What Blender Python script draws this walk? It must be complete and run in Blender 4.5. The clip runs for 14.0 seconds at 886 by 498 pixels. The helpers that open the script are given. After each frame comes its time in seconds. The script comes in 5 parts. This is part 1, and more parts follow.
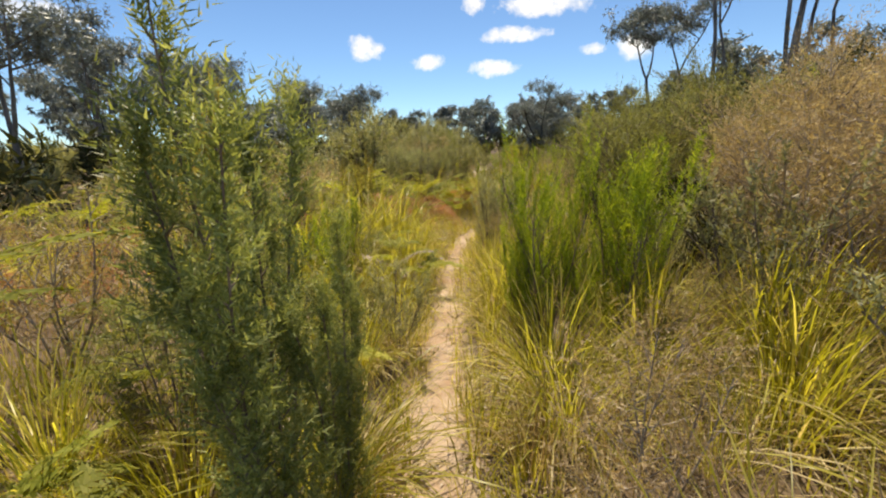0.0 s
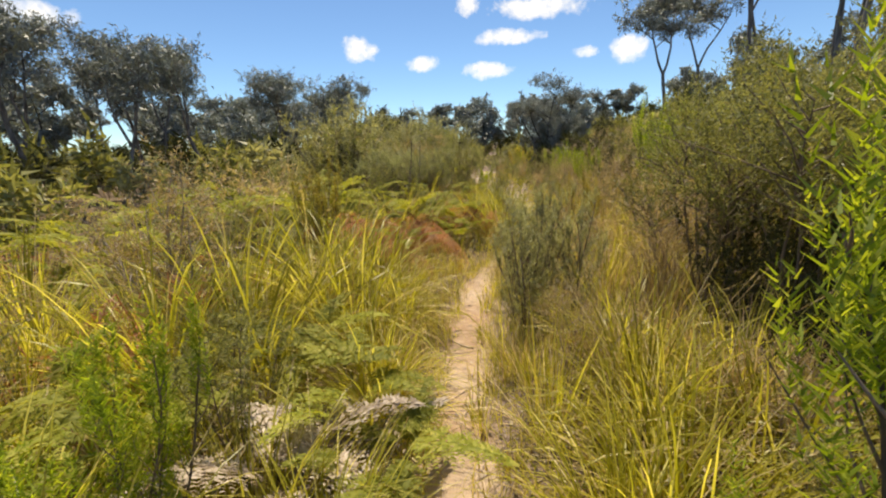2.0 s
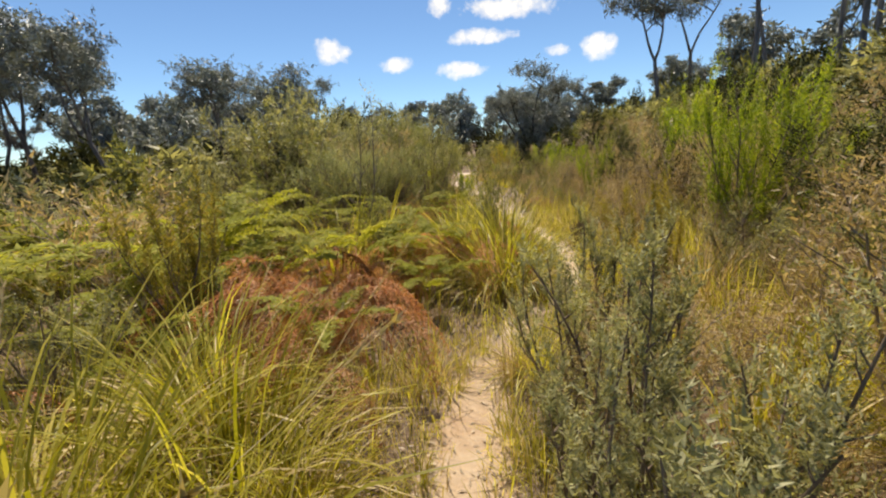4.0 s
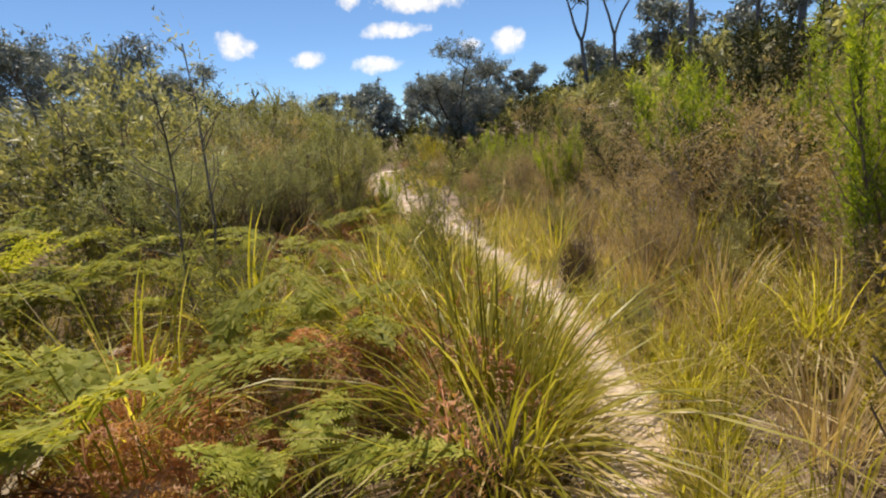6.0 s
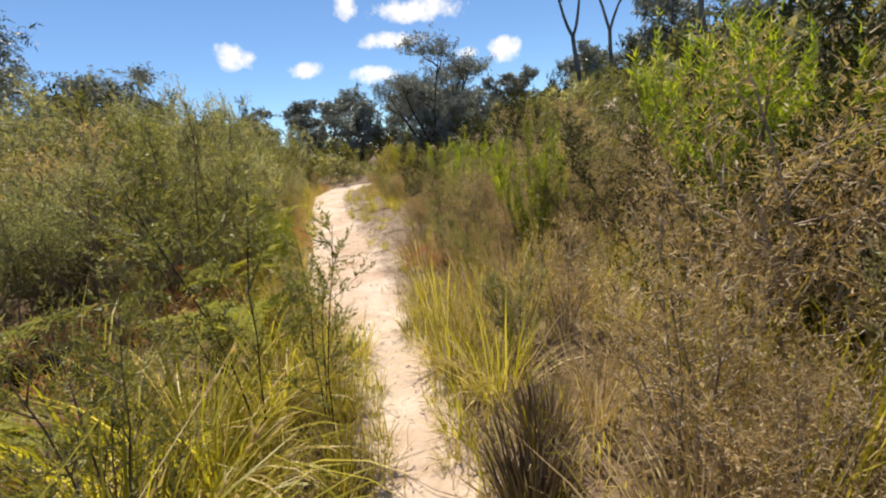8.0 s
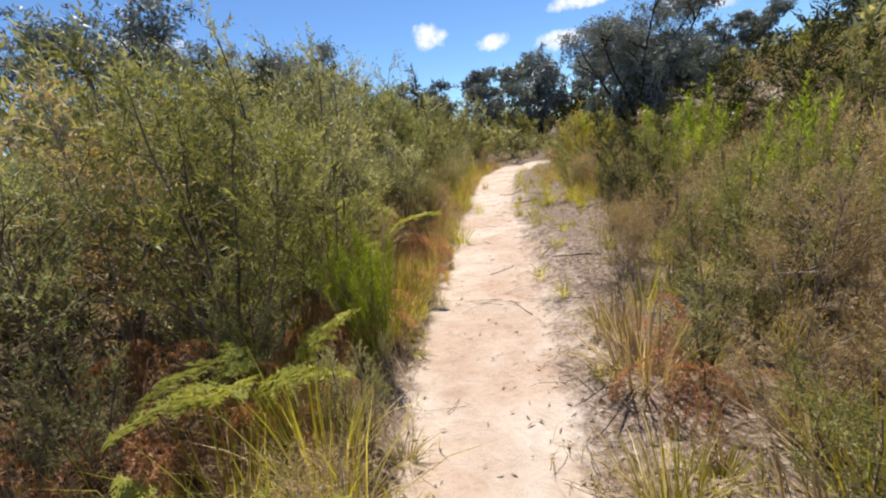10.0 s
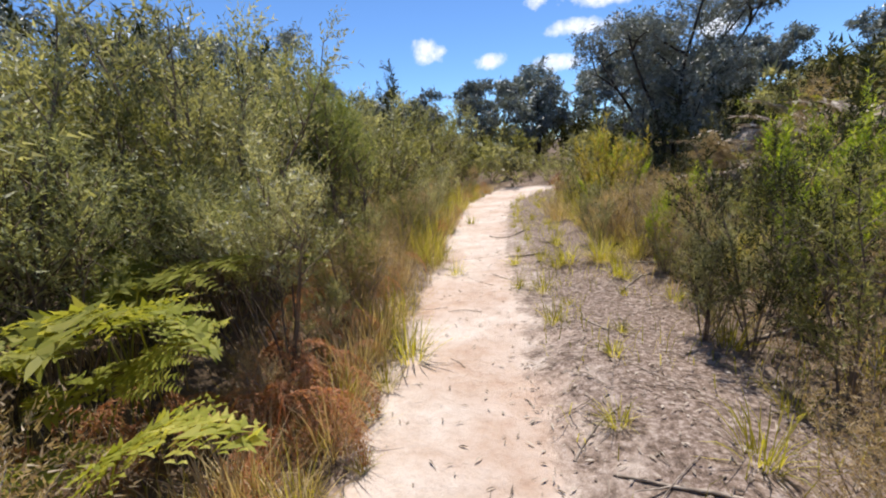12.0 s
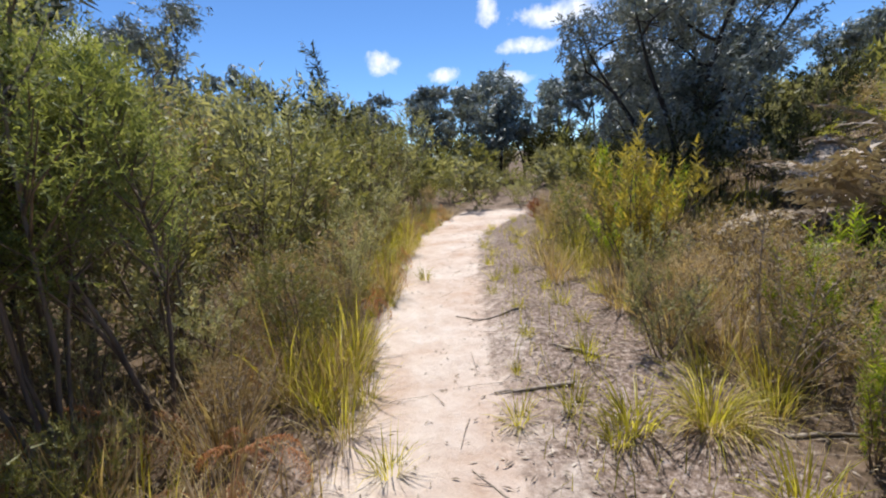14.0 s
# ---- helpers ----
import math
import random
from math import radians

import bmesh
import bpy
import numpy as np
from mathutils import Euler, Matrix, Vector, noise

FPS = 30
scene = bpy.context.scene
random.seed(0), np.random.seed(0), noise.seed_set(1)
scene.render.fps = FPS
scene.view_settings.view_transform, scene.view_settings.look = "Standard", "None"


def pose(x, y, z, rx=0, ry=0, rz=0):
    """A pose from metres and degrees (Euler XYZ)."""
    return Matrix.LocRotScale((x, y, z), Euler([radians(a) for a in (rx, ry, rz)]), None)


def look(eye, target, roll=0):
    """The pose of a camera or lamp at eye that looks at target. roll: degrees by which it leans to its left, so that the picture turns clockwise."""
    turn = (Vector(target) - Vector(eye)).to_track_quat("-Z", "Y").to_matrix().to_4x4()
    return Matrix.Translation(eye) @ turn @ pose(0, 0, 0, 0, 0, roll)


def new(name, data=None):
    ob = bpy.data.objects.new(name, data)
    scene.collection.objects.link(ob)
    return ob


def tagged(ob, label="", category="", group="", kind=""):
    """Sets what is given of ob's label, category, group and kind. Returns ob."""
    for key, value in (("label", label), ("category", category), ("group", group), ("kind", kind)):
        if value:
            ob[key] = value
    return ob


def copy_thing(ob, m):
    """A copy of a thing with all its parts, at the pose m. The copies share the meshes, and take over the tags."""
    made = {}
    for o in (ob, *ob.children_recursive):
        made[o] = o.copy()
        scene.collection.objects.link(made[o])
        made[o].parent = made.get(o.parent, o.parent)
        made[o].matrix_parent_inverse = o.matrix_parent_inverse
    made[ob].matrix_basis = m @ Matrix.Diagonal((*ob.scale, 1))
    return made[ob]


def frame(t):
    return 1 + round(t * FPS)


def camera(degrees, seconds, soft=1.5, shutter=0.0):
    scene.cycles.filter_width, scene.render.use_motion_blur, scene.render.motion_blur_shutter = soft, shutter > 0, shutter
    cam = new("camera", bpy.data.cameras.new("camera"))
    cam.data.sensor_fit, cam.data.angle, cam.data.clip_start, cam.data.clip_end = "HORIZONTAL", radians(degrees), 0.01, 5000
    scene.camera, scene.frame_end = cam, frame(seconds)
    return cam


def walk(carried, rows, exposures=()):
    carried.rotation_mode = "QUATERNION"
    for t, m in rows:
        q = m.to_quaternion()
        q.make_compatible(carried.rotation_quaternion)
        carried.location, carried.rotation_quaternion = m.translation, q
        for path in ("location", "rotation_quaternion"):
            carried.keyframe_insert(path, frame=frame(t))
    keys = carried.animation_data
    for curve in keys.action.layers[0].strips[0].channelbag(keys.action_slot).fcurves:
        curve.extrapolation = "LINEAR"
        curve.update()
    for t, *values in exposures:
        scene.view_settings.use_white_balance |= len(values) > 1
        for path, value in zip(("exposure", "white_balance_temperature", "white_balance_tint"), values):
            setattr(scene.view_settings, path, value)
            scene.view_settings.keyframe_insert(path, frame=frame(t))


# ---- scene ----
cam = camera(92.9, 14.0, soft=2.1)
PATH = [
    (0.0, pose(0.000, 0.000, 1.500, 76.35, 1.95, 1.40)),
    (0.5, pose(0.040, 0.685, 1.509, 77.00, 3.24, -0.05)),
    (1.0, pose(-0.059, 1.359, 1.507, 77.13, 2.29, 0.70)),
    (1.5, pose(-0.050, 2.030, 1.498, 77.82, 2.64, 0.41)),
    (2.0, pose(-0.109, 2.699, 1.491, 76.52, 1.76, 0.62)),
    (2.5, pose(-0.065, 3.347, 1.474, 74.12, -0.47, -4.29)),
    (3.0, pose(0.000, 3.992, 1.457, 76.32, 1.35, -4.43)),
    (5.5, pose(0.101, 7.303, 1.427, 76.52, 3.87, -1.00)),
    (6.0, pose(0.332, 7.924, 1.397, 75.00, 5.39, -12.74)),
    (6.5, pose(0.757, 8.423, 1.366, 69.78, 4.60, -29.42)),
    (7.0, pose(1.196, 8.960, 1.378, 72.24, 0.64, -32.14)),
    (7.5, pose(1.642, 9.483, 1.365, 75.58, 3.70, -23.55)),
    (8.0, pose(1.792, 10.117, 1.337, 75.98, 6.04, -13.01)),
    (10.5, pose(1.953, 13.499, 1.337, 75.08, 8.09, 12.05)),
    (11.0, pose(1.914, 14.234, 1.341, 76.08, 8.67, 12.57)),
    (11.5, pose(1.805, 14.936, 1.350, 76.47, 5.52, 10.96)),
    (12.0, pose(1.787, 15.612, 1.326, 76.78, 4.17, 9.61)),
    (12.5, pose(1.781, 16.315, 1.335, 76.79, 5.91, 8.57)),
    (13.0, pose(1.716, 17.008, 1.364, 78.19, 3.19, 6.08)),
    (13.5, pose(1.660, 17.751, 1.369, 78.19, 3.59, 6.19)),
    (14.0, pose(1.514, 18.479, 1.384, 77.90, 3.18, 3.57)),
]
walk(cam, PATH, [(0, .48, 7900, 9), (3.2, .45, 8000, 9), (5.3, .35, 7600, 10), (8.2, .42, 7450, 10), (10.3, .37, 6650, 11), (12.5, .36, 6350, 13), (14, .30, 6200, 11)])

# ---- light: a high sun ahead of the walker, blue sky, small fair-weather clouds ----
SUN_EL, SUN_AZ = 69.0, -6.0     # degrees; azimuth from +y towards +x
sun_data = bpy.data.lights.new("sun", "SUN")
sun_data.energy, sun_data.angle, sun_data.color = 5.0, radians(0.55), (1.0, 0.94, 0.84)
sun = new("sun", sun_data)
_a, _e = radians(SUN_AZ), radians(SUN_EL)
SUN_DIR = Vector((math.sin(_a) * math.cos(_e), math.cos(_a) * math.cos(_e), math.sin(_e)))
sun.matrix_world = look(SUN_DIR * 60, (0, 0, 0))

# clouds: azimuth, elevation, half width, half height (degrees)
CLOUDS = [(-10.9, 11.9, 2.3, 1.5), (-2.6, 10.3, 2.2, 0.95), (5.0, 9.3, 2.8, 1.0), (7.8, 12.9, 4.4, 0.9),
          (11.9, 15.9, 5.2, 1.5), (13.5, 19.5, 6.5, 2.0), (2.8, 17.0, 1.4, 1.8), (17.0, 10.6, 1.7, 0.7), (22.0, 10.4, 2.0, 1.5), (-42.0, 13.3, 3.5, 1.1),
          (25.0, 27.0, 9.0, 3.5), (-75.0, 30.0, 8.0, 3.0), (120.0, 35.0, 12.0, 5.0)]


def make_world():
    world = bpy.data.worlds.new("sky")
    scene.world = world
    world.use_nodes = True
    nt = world.node_tree
    nt.nodes.clear()
    N, L = nt.nodes.new, nt.links.new
    out, bg = N("ShaderNodeOutputWorld"), N("ShaderNodeBackground")
    sky = N("ShaderNodeTexSky")
    sky.sky_type, sky.sun_disc = "NISHITA", False
    sky.sun_elevation, sky.sun_rotation = radians(SUN_EL), radians(SUN_AZ)
    sky.air_density, sky.dust_density, sky.ozone_density = 0.8, 0.0, 5.0
    co = N("ShaderNodeTexCoord")
    nz = N("ShaderNodeTexNoise")
    nz.inputs["Scale"].default_value, nz.inputs["Detail"].default_value = 30.0, 7.0
    nz.inputs["Roughness"].default_value = 0.62
    L(co.outputs["Generated"], nz.inputs["Vector"])
    total = None

    def math_node(op, a, b, c=None, clamp=False):
        n = N("ShaderNodeMath")
        n.operation, n.use_clamp = op, clamp
        for i, v in enumerate((a, b, c)):
            if v is None:
                continue
            if isinstance(v, (int, float)):
                n.inputs[i].default_value = v
            else:
                L(v, n.inputs[i])
        return n.outputs[0]

    def dot(vec):
        n = N("ShaderNodeVectorMath")
        n.operation = "DOT_PRODUCT"
        L(co.outputs["Generated"], n.inputs[0])
        n.inputs[1].default_value = vec
        return n.outputs["Value"]

    for az, el, hw, hh in CLOUDS:
        a, e = radians(az), radians(el)
        d = Vector((math.sin(a) * math.cos(e), math.cos(a) * math.cos(e), math.sin(e)))
        side = Vector((math.cos(a), -math.sin(a), 0))
        up = side.cross(d)
        u = math_node("MULTIPLY", dot(side), 1 / radians(hw))
        v = math_node("MULTIPLY", dot(up), 1 / radians(hh))
        r2 = math_node("ADD", math_node("MULTIPLY", u, u), math_node("MULTIPLY", v, v))
        # the far half of the sky is masked off by the distance to the direction itself
        ahead = math_node("GREATER_THAN", dot(d), 0.2)
        m = math_node("MULTIPLY", math_node("SUBTRACT", 1.0, r2), ahead)
        behind = math_node("MULTIPLY", math_node("SUBTRACT", 1.0, ahead), -9.0)
        m = math_node("ADD", m, behind)
        total = m if total is None else math_node("MAXIMUM", total, m)
    fac = math_node("ADD", total, math_node("MULTIPLY_ADD", nz.outputs["Fac"], 3.6, -1.7))
    ramp = N("ShaderNodeMapRange")
    ramp.inputs["From Min"].default_value, ramp.inputs["From Max"].default_value = 0.0, 1.35
    L(fac, ramp.inputs["Value"])
    mix = N("ShaderNodeMix")
    mix.data_type = "RGBA"
    L(ramp.outputs["Result"], mix.inputs["Factor"])
    blue = N("ShaderNodeMix")
    blue.data_type, blue.blend_type = "RGBA", "MULTIPLY"
    blue.inputs["Factor"].default_value = 1.0
    L(sky.outputs["Color"], blue.inputs["A"])
    blue.inputs["B"].default_value = (0.84, 1.05, 1.22, 1)
    L(blue.outputs["Result"], mix.inputs["A"])
    mix.inputs["B"].default_value = (8.6, 8.7, 8.9, 1)
    L(mix.outputs["Result"], bg.inputs["Color"])
    bg.inputs["Strength"].default_value = 0.106
    L(bg.outputs["Background"], out.inputs["Surface"])


make_world()

# ---- materials ----


def mat_base(name):
    m = bpy.data.materials.new(name)
    m.use_nodes = True
    nt = m.node_tree
    nt.nodes.clear()
    return m, nt, nt.nodes.new, nt.links.new


def ramp_node(N, stops):
    r = N("ShaderNodeValToRGB")
    el = r.color_ramp.elements
    while len(el) < len(stops):
        el.new(0.5)
    for e, (p, c) in zip(el, stops):
        e.position, e.color = p, (*c, 1)
    return r


def leaf_material(name, stops, through_light=0.35, rough=0.48, tint=0.25, gloss=0.34):
    """Leaves: each leaf and each plant differs; some light passes through."""
    m, nt, N, L = mat_base(name)
    out = N("ShaderNodeOutputMaterial")
    geo, info = N("ShaderNodeNewGeometry"), N("ShaderNodeObjectInfo")
    co, nz = N("ShaderNodeTexCoord"), N("ShaderNodeTexNoise")
    nz.inputs["Scale"].default_value, nz.inputs["Detail"].default_value = 2.2, 3.0
    L(co.outputs["Object"], nz.inputs["Vector"])
    a = N("ShaderNodeMath")
    a.operation = "MULTIPLY_ADD"
    L(geo.outputs["Random Per Island"], a.inputs[0])
    a.inputs[1].default_value = 0.55
    b = N("ShaderNodeMath")
    b.operation = "MULTIPLY_ADD"
    L(nz.outputs["Fac"], b.inputs[0])
    b.inputs[1].default_value, b.inputs[2].default_value = 0.9, -0.22
    L(b.outputs[0], a.inputs[2])
    r = ramp_node(N, stops)
    L(a.outputs[0], r.inputs["Fac"])
    hsv = N("ShaderNodeHueSaturation")
    v = N("ShaderNodeMapRange")
    v.inputs["To Min"].default_value, v.inputs["To Max"].default_value = 1 - tint, 1 + tint
    L(info.outputs["Random"], v.inputs["Value"])
    L(v.outputs["Result"], hsv.inputs["Value"])
    L(r.outputs["Color"], hsv.inputs["Color"])
    p = N("ShaderNodeBsdfPrincipled")
    p.inputs["Roughness"].default_value = rough
    p.inputs["Specular IOR Level"].default_value = gloss
    L(hsv.outputs["Color"], p.inputs["Base Color"])
    t = N("ShaderNodeBsdfTranslucent")
    g = N("ShaderNodeMix")
    g.data_type, g.blend_type = "RGBA", "MULTIPLY"
    g.inputs["Factor"].default_value = 1.0
    L(hsv.outputs["Color"], g.inputs["A"])
    g.inputs["B"].default_value = (1.5, 1.4, 0.7, 1)
    L(g.outputs["Result"], t.inputs["Color"])
    mx = N("ShaderNodeMixShader")
    mx.inputs["Fac"].default_value = through_light
    L(p.outputs[0], mx.inputs[1])
    L(t.outputs[0], mx.inputs[2])
    L(mx.outputs[0], out.inputs["Surface"])
    return m


def bark_material(name, dark, light, scale=14.0):
    m, nt, N, L = mat_base(name)
    out, p = N("ShaderNodeOutputMaterial"), N("ShaderNodeBsdfPrincipled")
    co, mp = N("ShaderNodeTexCoord"), N("ShaderNodeMapping")
    mp.inputs["Scale"].default_value = (1, 1, 0.18)
    L(co.outputs["Object"], mp.inputs["Vector"])
    nz = N("ShaderNodeTexNoise")
    nz.inputs["Scale"].default_value, nz.inputs["Detail"].default_value = scale, 8.0
    L(mp.outputs[0], nz.inputs["Vector"])
    r = ramp_node(N, [(0.3, dark), (0.72, light)])
    L(nz.outputs["Fac"], r.inputs["Fac"])
    L(r.outputs["Color"], p.inputs["Base Color"])
    p.inputs["Roughness"].default_value = 0.9
    bp = N("ShaderNodeBump")
    bp.inputs["Strength"].default_value, bp.inputs["Distance"].default_value = 0.6, 0.02
    L(nz.outputs["Fac"], bp.inputs["Height"])
    L(bp.outputs[0], p.inputs["Normal"])
    L(p.outputs[0], out.inputs["Surface"])
    return m


def ground_material():
    """Pale sand along the track, grey-brown litter beside it, dark soil under the scrub."""
    m, nt, N, L = mat_base("sandy_ground")
    out, p = N("ShaderNodeOutputMaterial"), N("ShaderNodeBsdfPrincipled")
    co = N("ShaderNodeTexCoord")

    def nse(scale, detail, rough=0.6):
        n = N("ShaderNodeTexNoise")
        n.inputs["Scale"].default_value, n.inputs["Detail"].default_value = scale, detail
        n.inputs["Roughness"].default_value = rough
        L(co.outputs["Object"], n.inputs["Vector"])
        return n.outputs["Fac"]

    big, mid, fine = nse(0.9, 5), nse(5.5, 9, 0.72), nse(28, 8, 0.75)
    sand = ramp_node(N, [(0.28, (0.28, 0.18, 0.12)), (0.42, (0.46, 0.335, 0.25)), (0.56, (0.58, 0.475, 0.395)), (0.75, (0.68, 0.61, 0.545))])
    L(mid, sand.inputs["Fac"])
    pale = ramp_node(N, [(0.34, (0.47, 0.32, 0.235)), (0.58, (0.68, 0.61, 0.545))])
    L(big, pale.inputs["Fac"])
    s2 = N("ShaderNodeMix")
    s2.data_type = "RGBA"
    s2.inputs["Factor"].default_value = 0.5
    L(sand.outputs["Color"], s2.inputs["A"])
    L(pale.outputs["Color"], s2.inputs["B"])
    tan = N("ShaderNodeAttribute")
    tan.attribute_name = "tan"
    s3 = N("ShaderNodeMix")
    s3.data_type, s3.blend_type = "RGBA", "MULTIPLY"
    L(tan.outputs["Fac"], s3.inputs["Factor"])
    L(s2.outputs["Result"], s3.inputs["A"])
    s3.inputs["B"].default_value = (0.75, 0.68, 0.58, 1)
    s2 = s3
    lit = ramp_node(N, [(0.34, (0.05, 0.035, 0.026)), (0.5, (0.22, 0.16, 0.125)), (0.6, (0.40, 0.325, 0.28)), (0.75, (0.58, 0.51, 0.46))])
    L(fine, lit.inputs["Fac"])
    soil = ramp_node(N, [(0.35, (0.08, 0.055, 0.036)), (0.7, (0.24, 0.175, 0.115))])
    L(mid, soil.inputs["Fac"])

    def attr_fac(name, soft):
        at = N("ShaderNodeAttribute")
        at.attribute_name = name
        a = N("ShaderNodeMath")
        a.operation = "MULTIPLY_ADD"
        L(mid, a.inputs[0])
        a.inputs[1].default_value = 1.3
        b = N("ShaderNodeMath")
        b.operation = "SUBTRACT"
        b.inputs[1].default_value = 0.65
        L(at.outputs["Fac"], b.inputs[0])
        L(b.outputs[0], a.inputs[2])
        r = N("ShaderNodeMapRange")
        r.inputs["From Min"].default_value, r.inputs["From Max"].default_value = 0.5 - soft, 0.5 + soft
        L(a.outputs[0], r.inputs["Value"])
        return r.outputs["Result"]

    m1 = N("ShaderNodeMix")
    m1.data_type = "RGBA"
    L(attr_fac("litter", 0.25), m1.inputs["Factor"])
    L(soil.outputs["Color"], m1.inputs["A"])
    L(lit.outputs["Color"], m1.inputs["B"])
    m2 = N("ShaderNodeMix")
    m2.data_type = "RGBA"
    L(attr_fac("sand", 0.2), m2.inputs["Factor"])
    L(m1.outputs["Result"], m2.inputs["A"])
    L(s2.outputs["Result"], m2.inputs["B"])
    L(m2.outputs["Result"], p.inputs["Base Color"])
    p.inputs["Roughness"].default_value = 0.95
    p.inputs["Specular IOR Level"].default_value = 0.2
    add = N("ShaderNodeMath")
    add.operation = "MULTIPLY_ADD"
    L(mid, add.inputs[0])
    add.inputs[1].default_value = 4.0
    L(fine, add.inputs[2])
    bp = N("ShaderNodeBump")
    bp.inputs["Strength"].default_value, bp.inputs["Distance"].default_value = 0.55, 0.03
    L(add.outputs[0], bp.inputs["Height"])
    L(bp.outputs[0], p.inputs["Normal"])
    L(p.outputs[0], out.inputs["Surface"])
    return m


GROUND = ground_material()
M_OLIVE = leaf_material("olive_leaves", [(0.1, (0.095, 0.104, 0.034)), (0.5, (0.21, 0.215, 0.078)), (0.9, (0.38, 0.37, 0.17))], 0.42)
M_SAGE = leaf_material("sage_leaves", [(0.1, (0.13, 0.145, 0.07)), (0.5, (0.27, 0.29, 0.15)), (0.9, (0.46, 0.47, 0.29))], 0.42)
# dark green leaves, deepened with little gloss so the colour carries the hollows' shade
M_SHADE_DARK = leaf_material("shade_dark_leaves", [(0.1, (0.024, 0.028, 0.010)), (0.5, (0.055, 0.060, 0.022)), (0.9, (0.12, 0.115, 0.05))], 0.2, 0.6, 0.25, 0.12)
M_BRIGHT = leaf_material("bright_green_leaves", [(0.1, (0.115, 0.17, 0.016)), (0.5, (0.24, 0.32, 0.03)), (0.9, (0.46, 0.48, 0.07))], 0.55)
M_GREY = leaf_material("grey_green_leaves", [(0.1, (0.16, 0.16, 0.08)), (0.5, (0.31, 0.31, 0.165)), (0.9, (0.50, 0.48, 0.31))], 0.4)
# glaucous gum leaves; the colour is lightened and blued further to suggest distance haze
M_BLUE = leaf_material("hazed_gum_leaves", [(0.1, (0.10, 0.115, 0.112)), (0.5, (0.20, 0.225, 0.22)), (0.9, (0.34, 0.365, 0.35))], 0.14, 0.45, 0.3, 0.42)
M_BROWN = leaf_material("dry_leaves", [(0.1, (0.22, 0.15, 0.088)), (0.5, (0.38, 0.285, 0.17)), (0.9, (0.56, 0.46, 0.31))], 0.4)
M_RUST = leaf_material("dead_fronds", [(0.1, (0.15, 0.062, 0.028)), (0.45, (0.40, 0.185, 0.088)), (0.7, (0.55, 0.31, 0.18)), (0.95, (0.70, 0.54, 0.42))], 0.42)
M_STRAW = leaf_material("straw_blades", [(0.1, (0.26, 0.19, 0.08)), (0.5, (0.46, 0.36, 0.175)), (0.9, (0.66, 0.57, 0.36))], 0.38)
M_TUSS = leaf_material("tussock_blades", [(0.1, (0.15, 0.15, 0.013)), (0.4, (0.29, 0.28, 0.035)), (0.7, (0.50, 0.46, 0.10)), (1.0, (0.70, 0.61, 0.25))], 0.58, 0.36)
M_FERN = leaf_material("fern_fronds", [(0.1, (0.15, 0.175, 0.024)), (0.5, (0.28, 0.295, 0.056)), (0.9, (0.46, 0.44, 0.13))], 0.5, 0.55, 0.25, 0.16)
M_GREEN = leaf_material("green_leaves", [(0.1, (0.10, 0.125, 0.04)), (0.5, (0.215, 0.25, 0.088)), (0.9, (0.40, 0.42, 0.19))], 0.48)
M_GOLD = leaf_material("golden_leaves", [(0.1, (0.16, 0.14, 0.025)), (0.5, (0.31, 0.26, 0.05)), (0.9, (0.5, 0.40, 0.11))], 0.45)
M_PALE = leaf_material("bleached_fronds", [(0.1, (0.19, 0.145, 0.10)), (0.5, (0.36, 0.29, 0.22)), (0.9, (0.58, 0.50, 0.41))], 0.1)
M_RED = leaf_material("reddish_leaves", [(0.1, (0.16, 0.05, 0.025)), (0.6, (0.30, 0.12, 0.06)), (0.9, (0.38, 0.2, 0.1))], 0.3)
M_THATCH = leaf_material("dark_thatch", [(0.1, (0.075, 0.055, 0.04)), (0.6, (0.17, 0.125, 0.09)), (0.9, (0.32, 0.25, 0.18))], 0.1, 0.8, 0.25, 0.2)
M_LITTER = leaf_material("leaf_litter", [(0.1, (0.12, 0.09, 0.07)), (0.5, (0.30, 0.245, 0.195)), (0.9, (0.58, 0.51, 0.43))], 0.05, 0.8, 0.25, 0.2)
M_FLOWER = leaf_material("white_florets", [(0.1, (0.5, 0.5, 0.42)), (0.6, (0.72, 0.72, 0.66)), (0.9, (0.8, 0.8, 0.76))], 0.3)
B_TWIG = bark_material("twig_bark", (0.08, 0.055, 0.04), (0.30, 0.225, 0.165))
B_GREY = bark_material("grey_bark", (0.07, 0.058, 0.05), (0.24, 0.21, 0.185), 9)
B_PALE = bark_material("weathered_wood", (0.16, 0.12, 0.09), (0.46, 0.39, 0.32), 20)
B_BLACK = bark_material("charred_bark", (0.012, 0.010, 0.009), (0.06, 0.048, 0.04), 12)

# ---- the lie of the land ----
TRACK = [(-30, -1.2, .2), (-4, -.2, .18), (0, -.12, .18), (2.3, -.16, .17), (4.8, -.12, .16), (6.4, .05, .18), (7.8, .27, .18), (8.6, .8, .22),
         (9.5, 1.5, .22), (10.7, 1.88, .19), (12, 1.95, .19), (13.2, 1.88, .28), (15, 1.6, .40), (16.7, 1.48, .44), (18.5, 1.34, .44), (21, 1.18, .40),
         (23.5, 1.02, .46), (26.3, 1.05, .55), (28.2, 1.6, .75), (29.6, 2.1, .9), (33, 3.0, .3), (60, 9.0, .2)]
T_Y, T_X, T_W = (np.array(c, float) for c in zip(*TRACK))


def track_x(y):
    return np.interp(y, T_Y, T_X)


def track_w(y):
    return np.interp(y, T_Y, T_W)


def sstep(a, b, v):
    t = np.clip((v - a) / (b - a), 0, 1)
    return t * t * (3 - 2 * t)


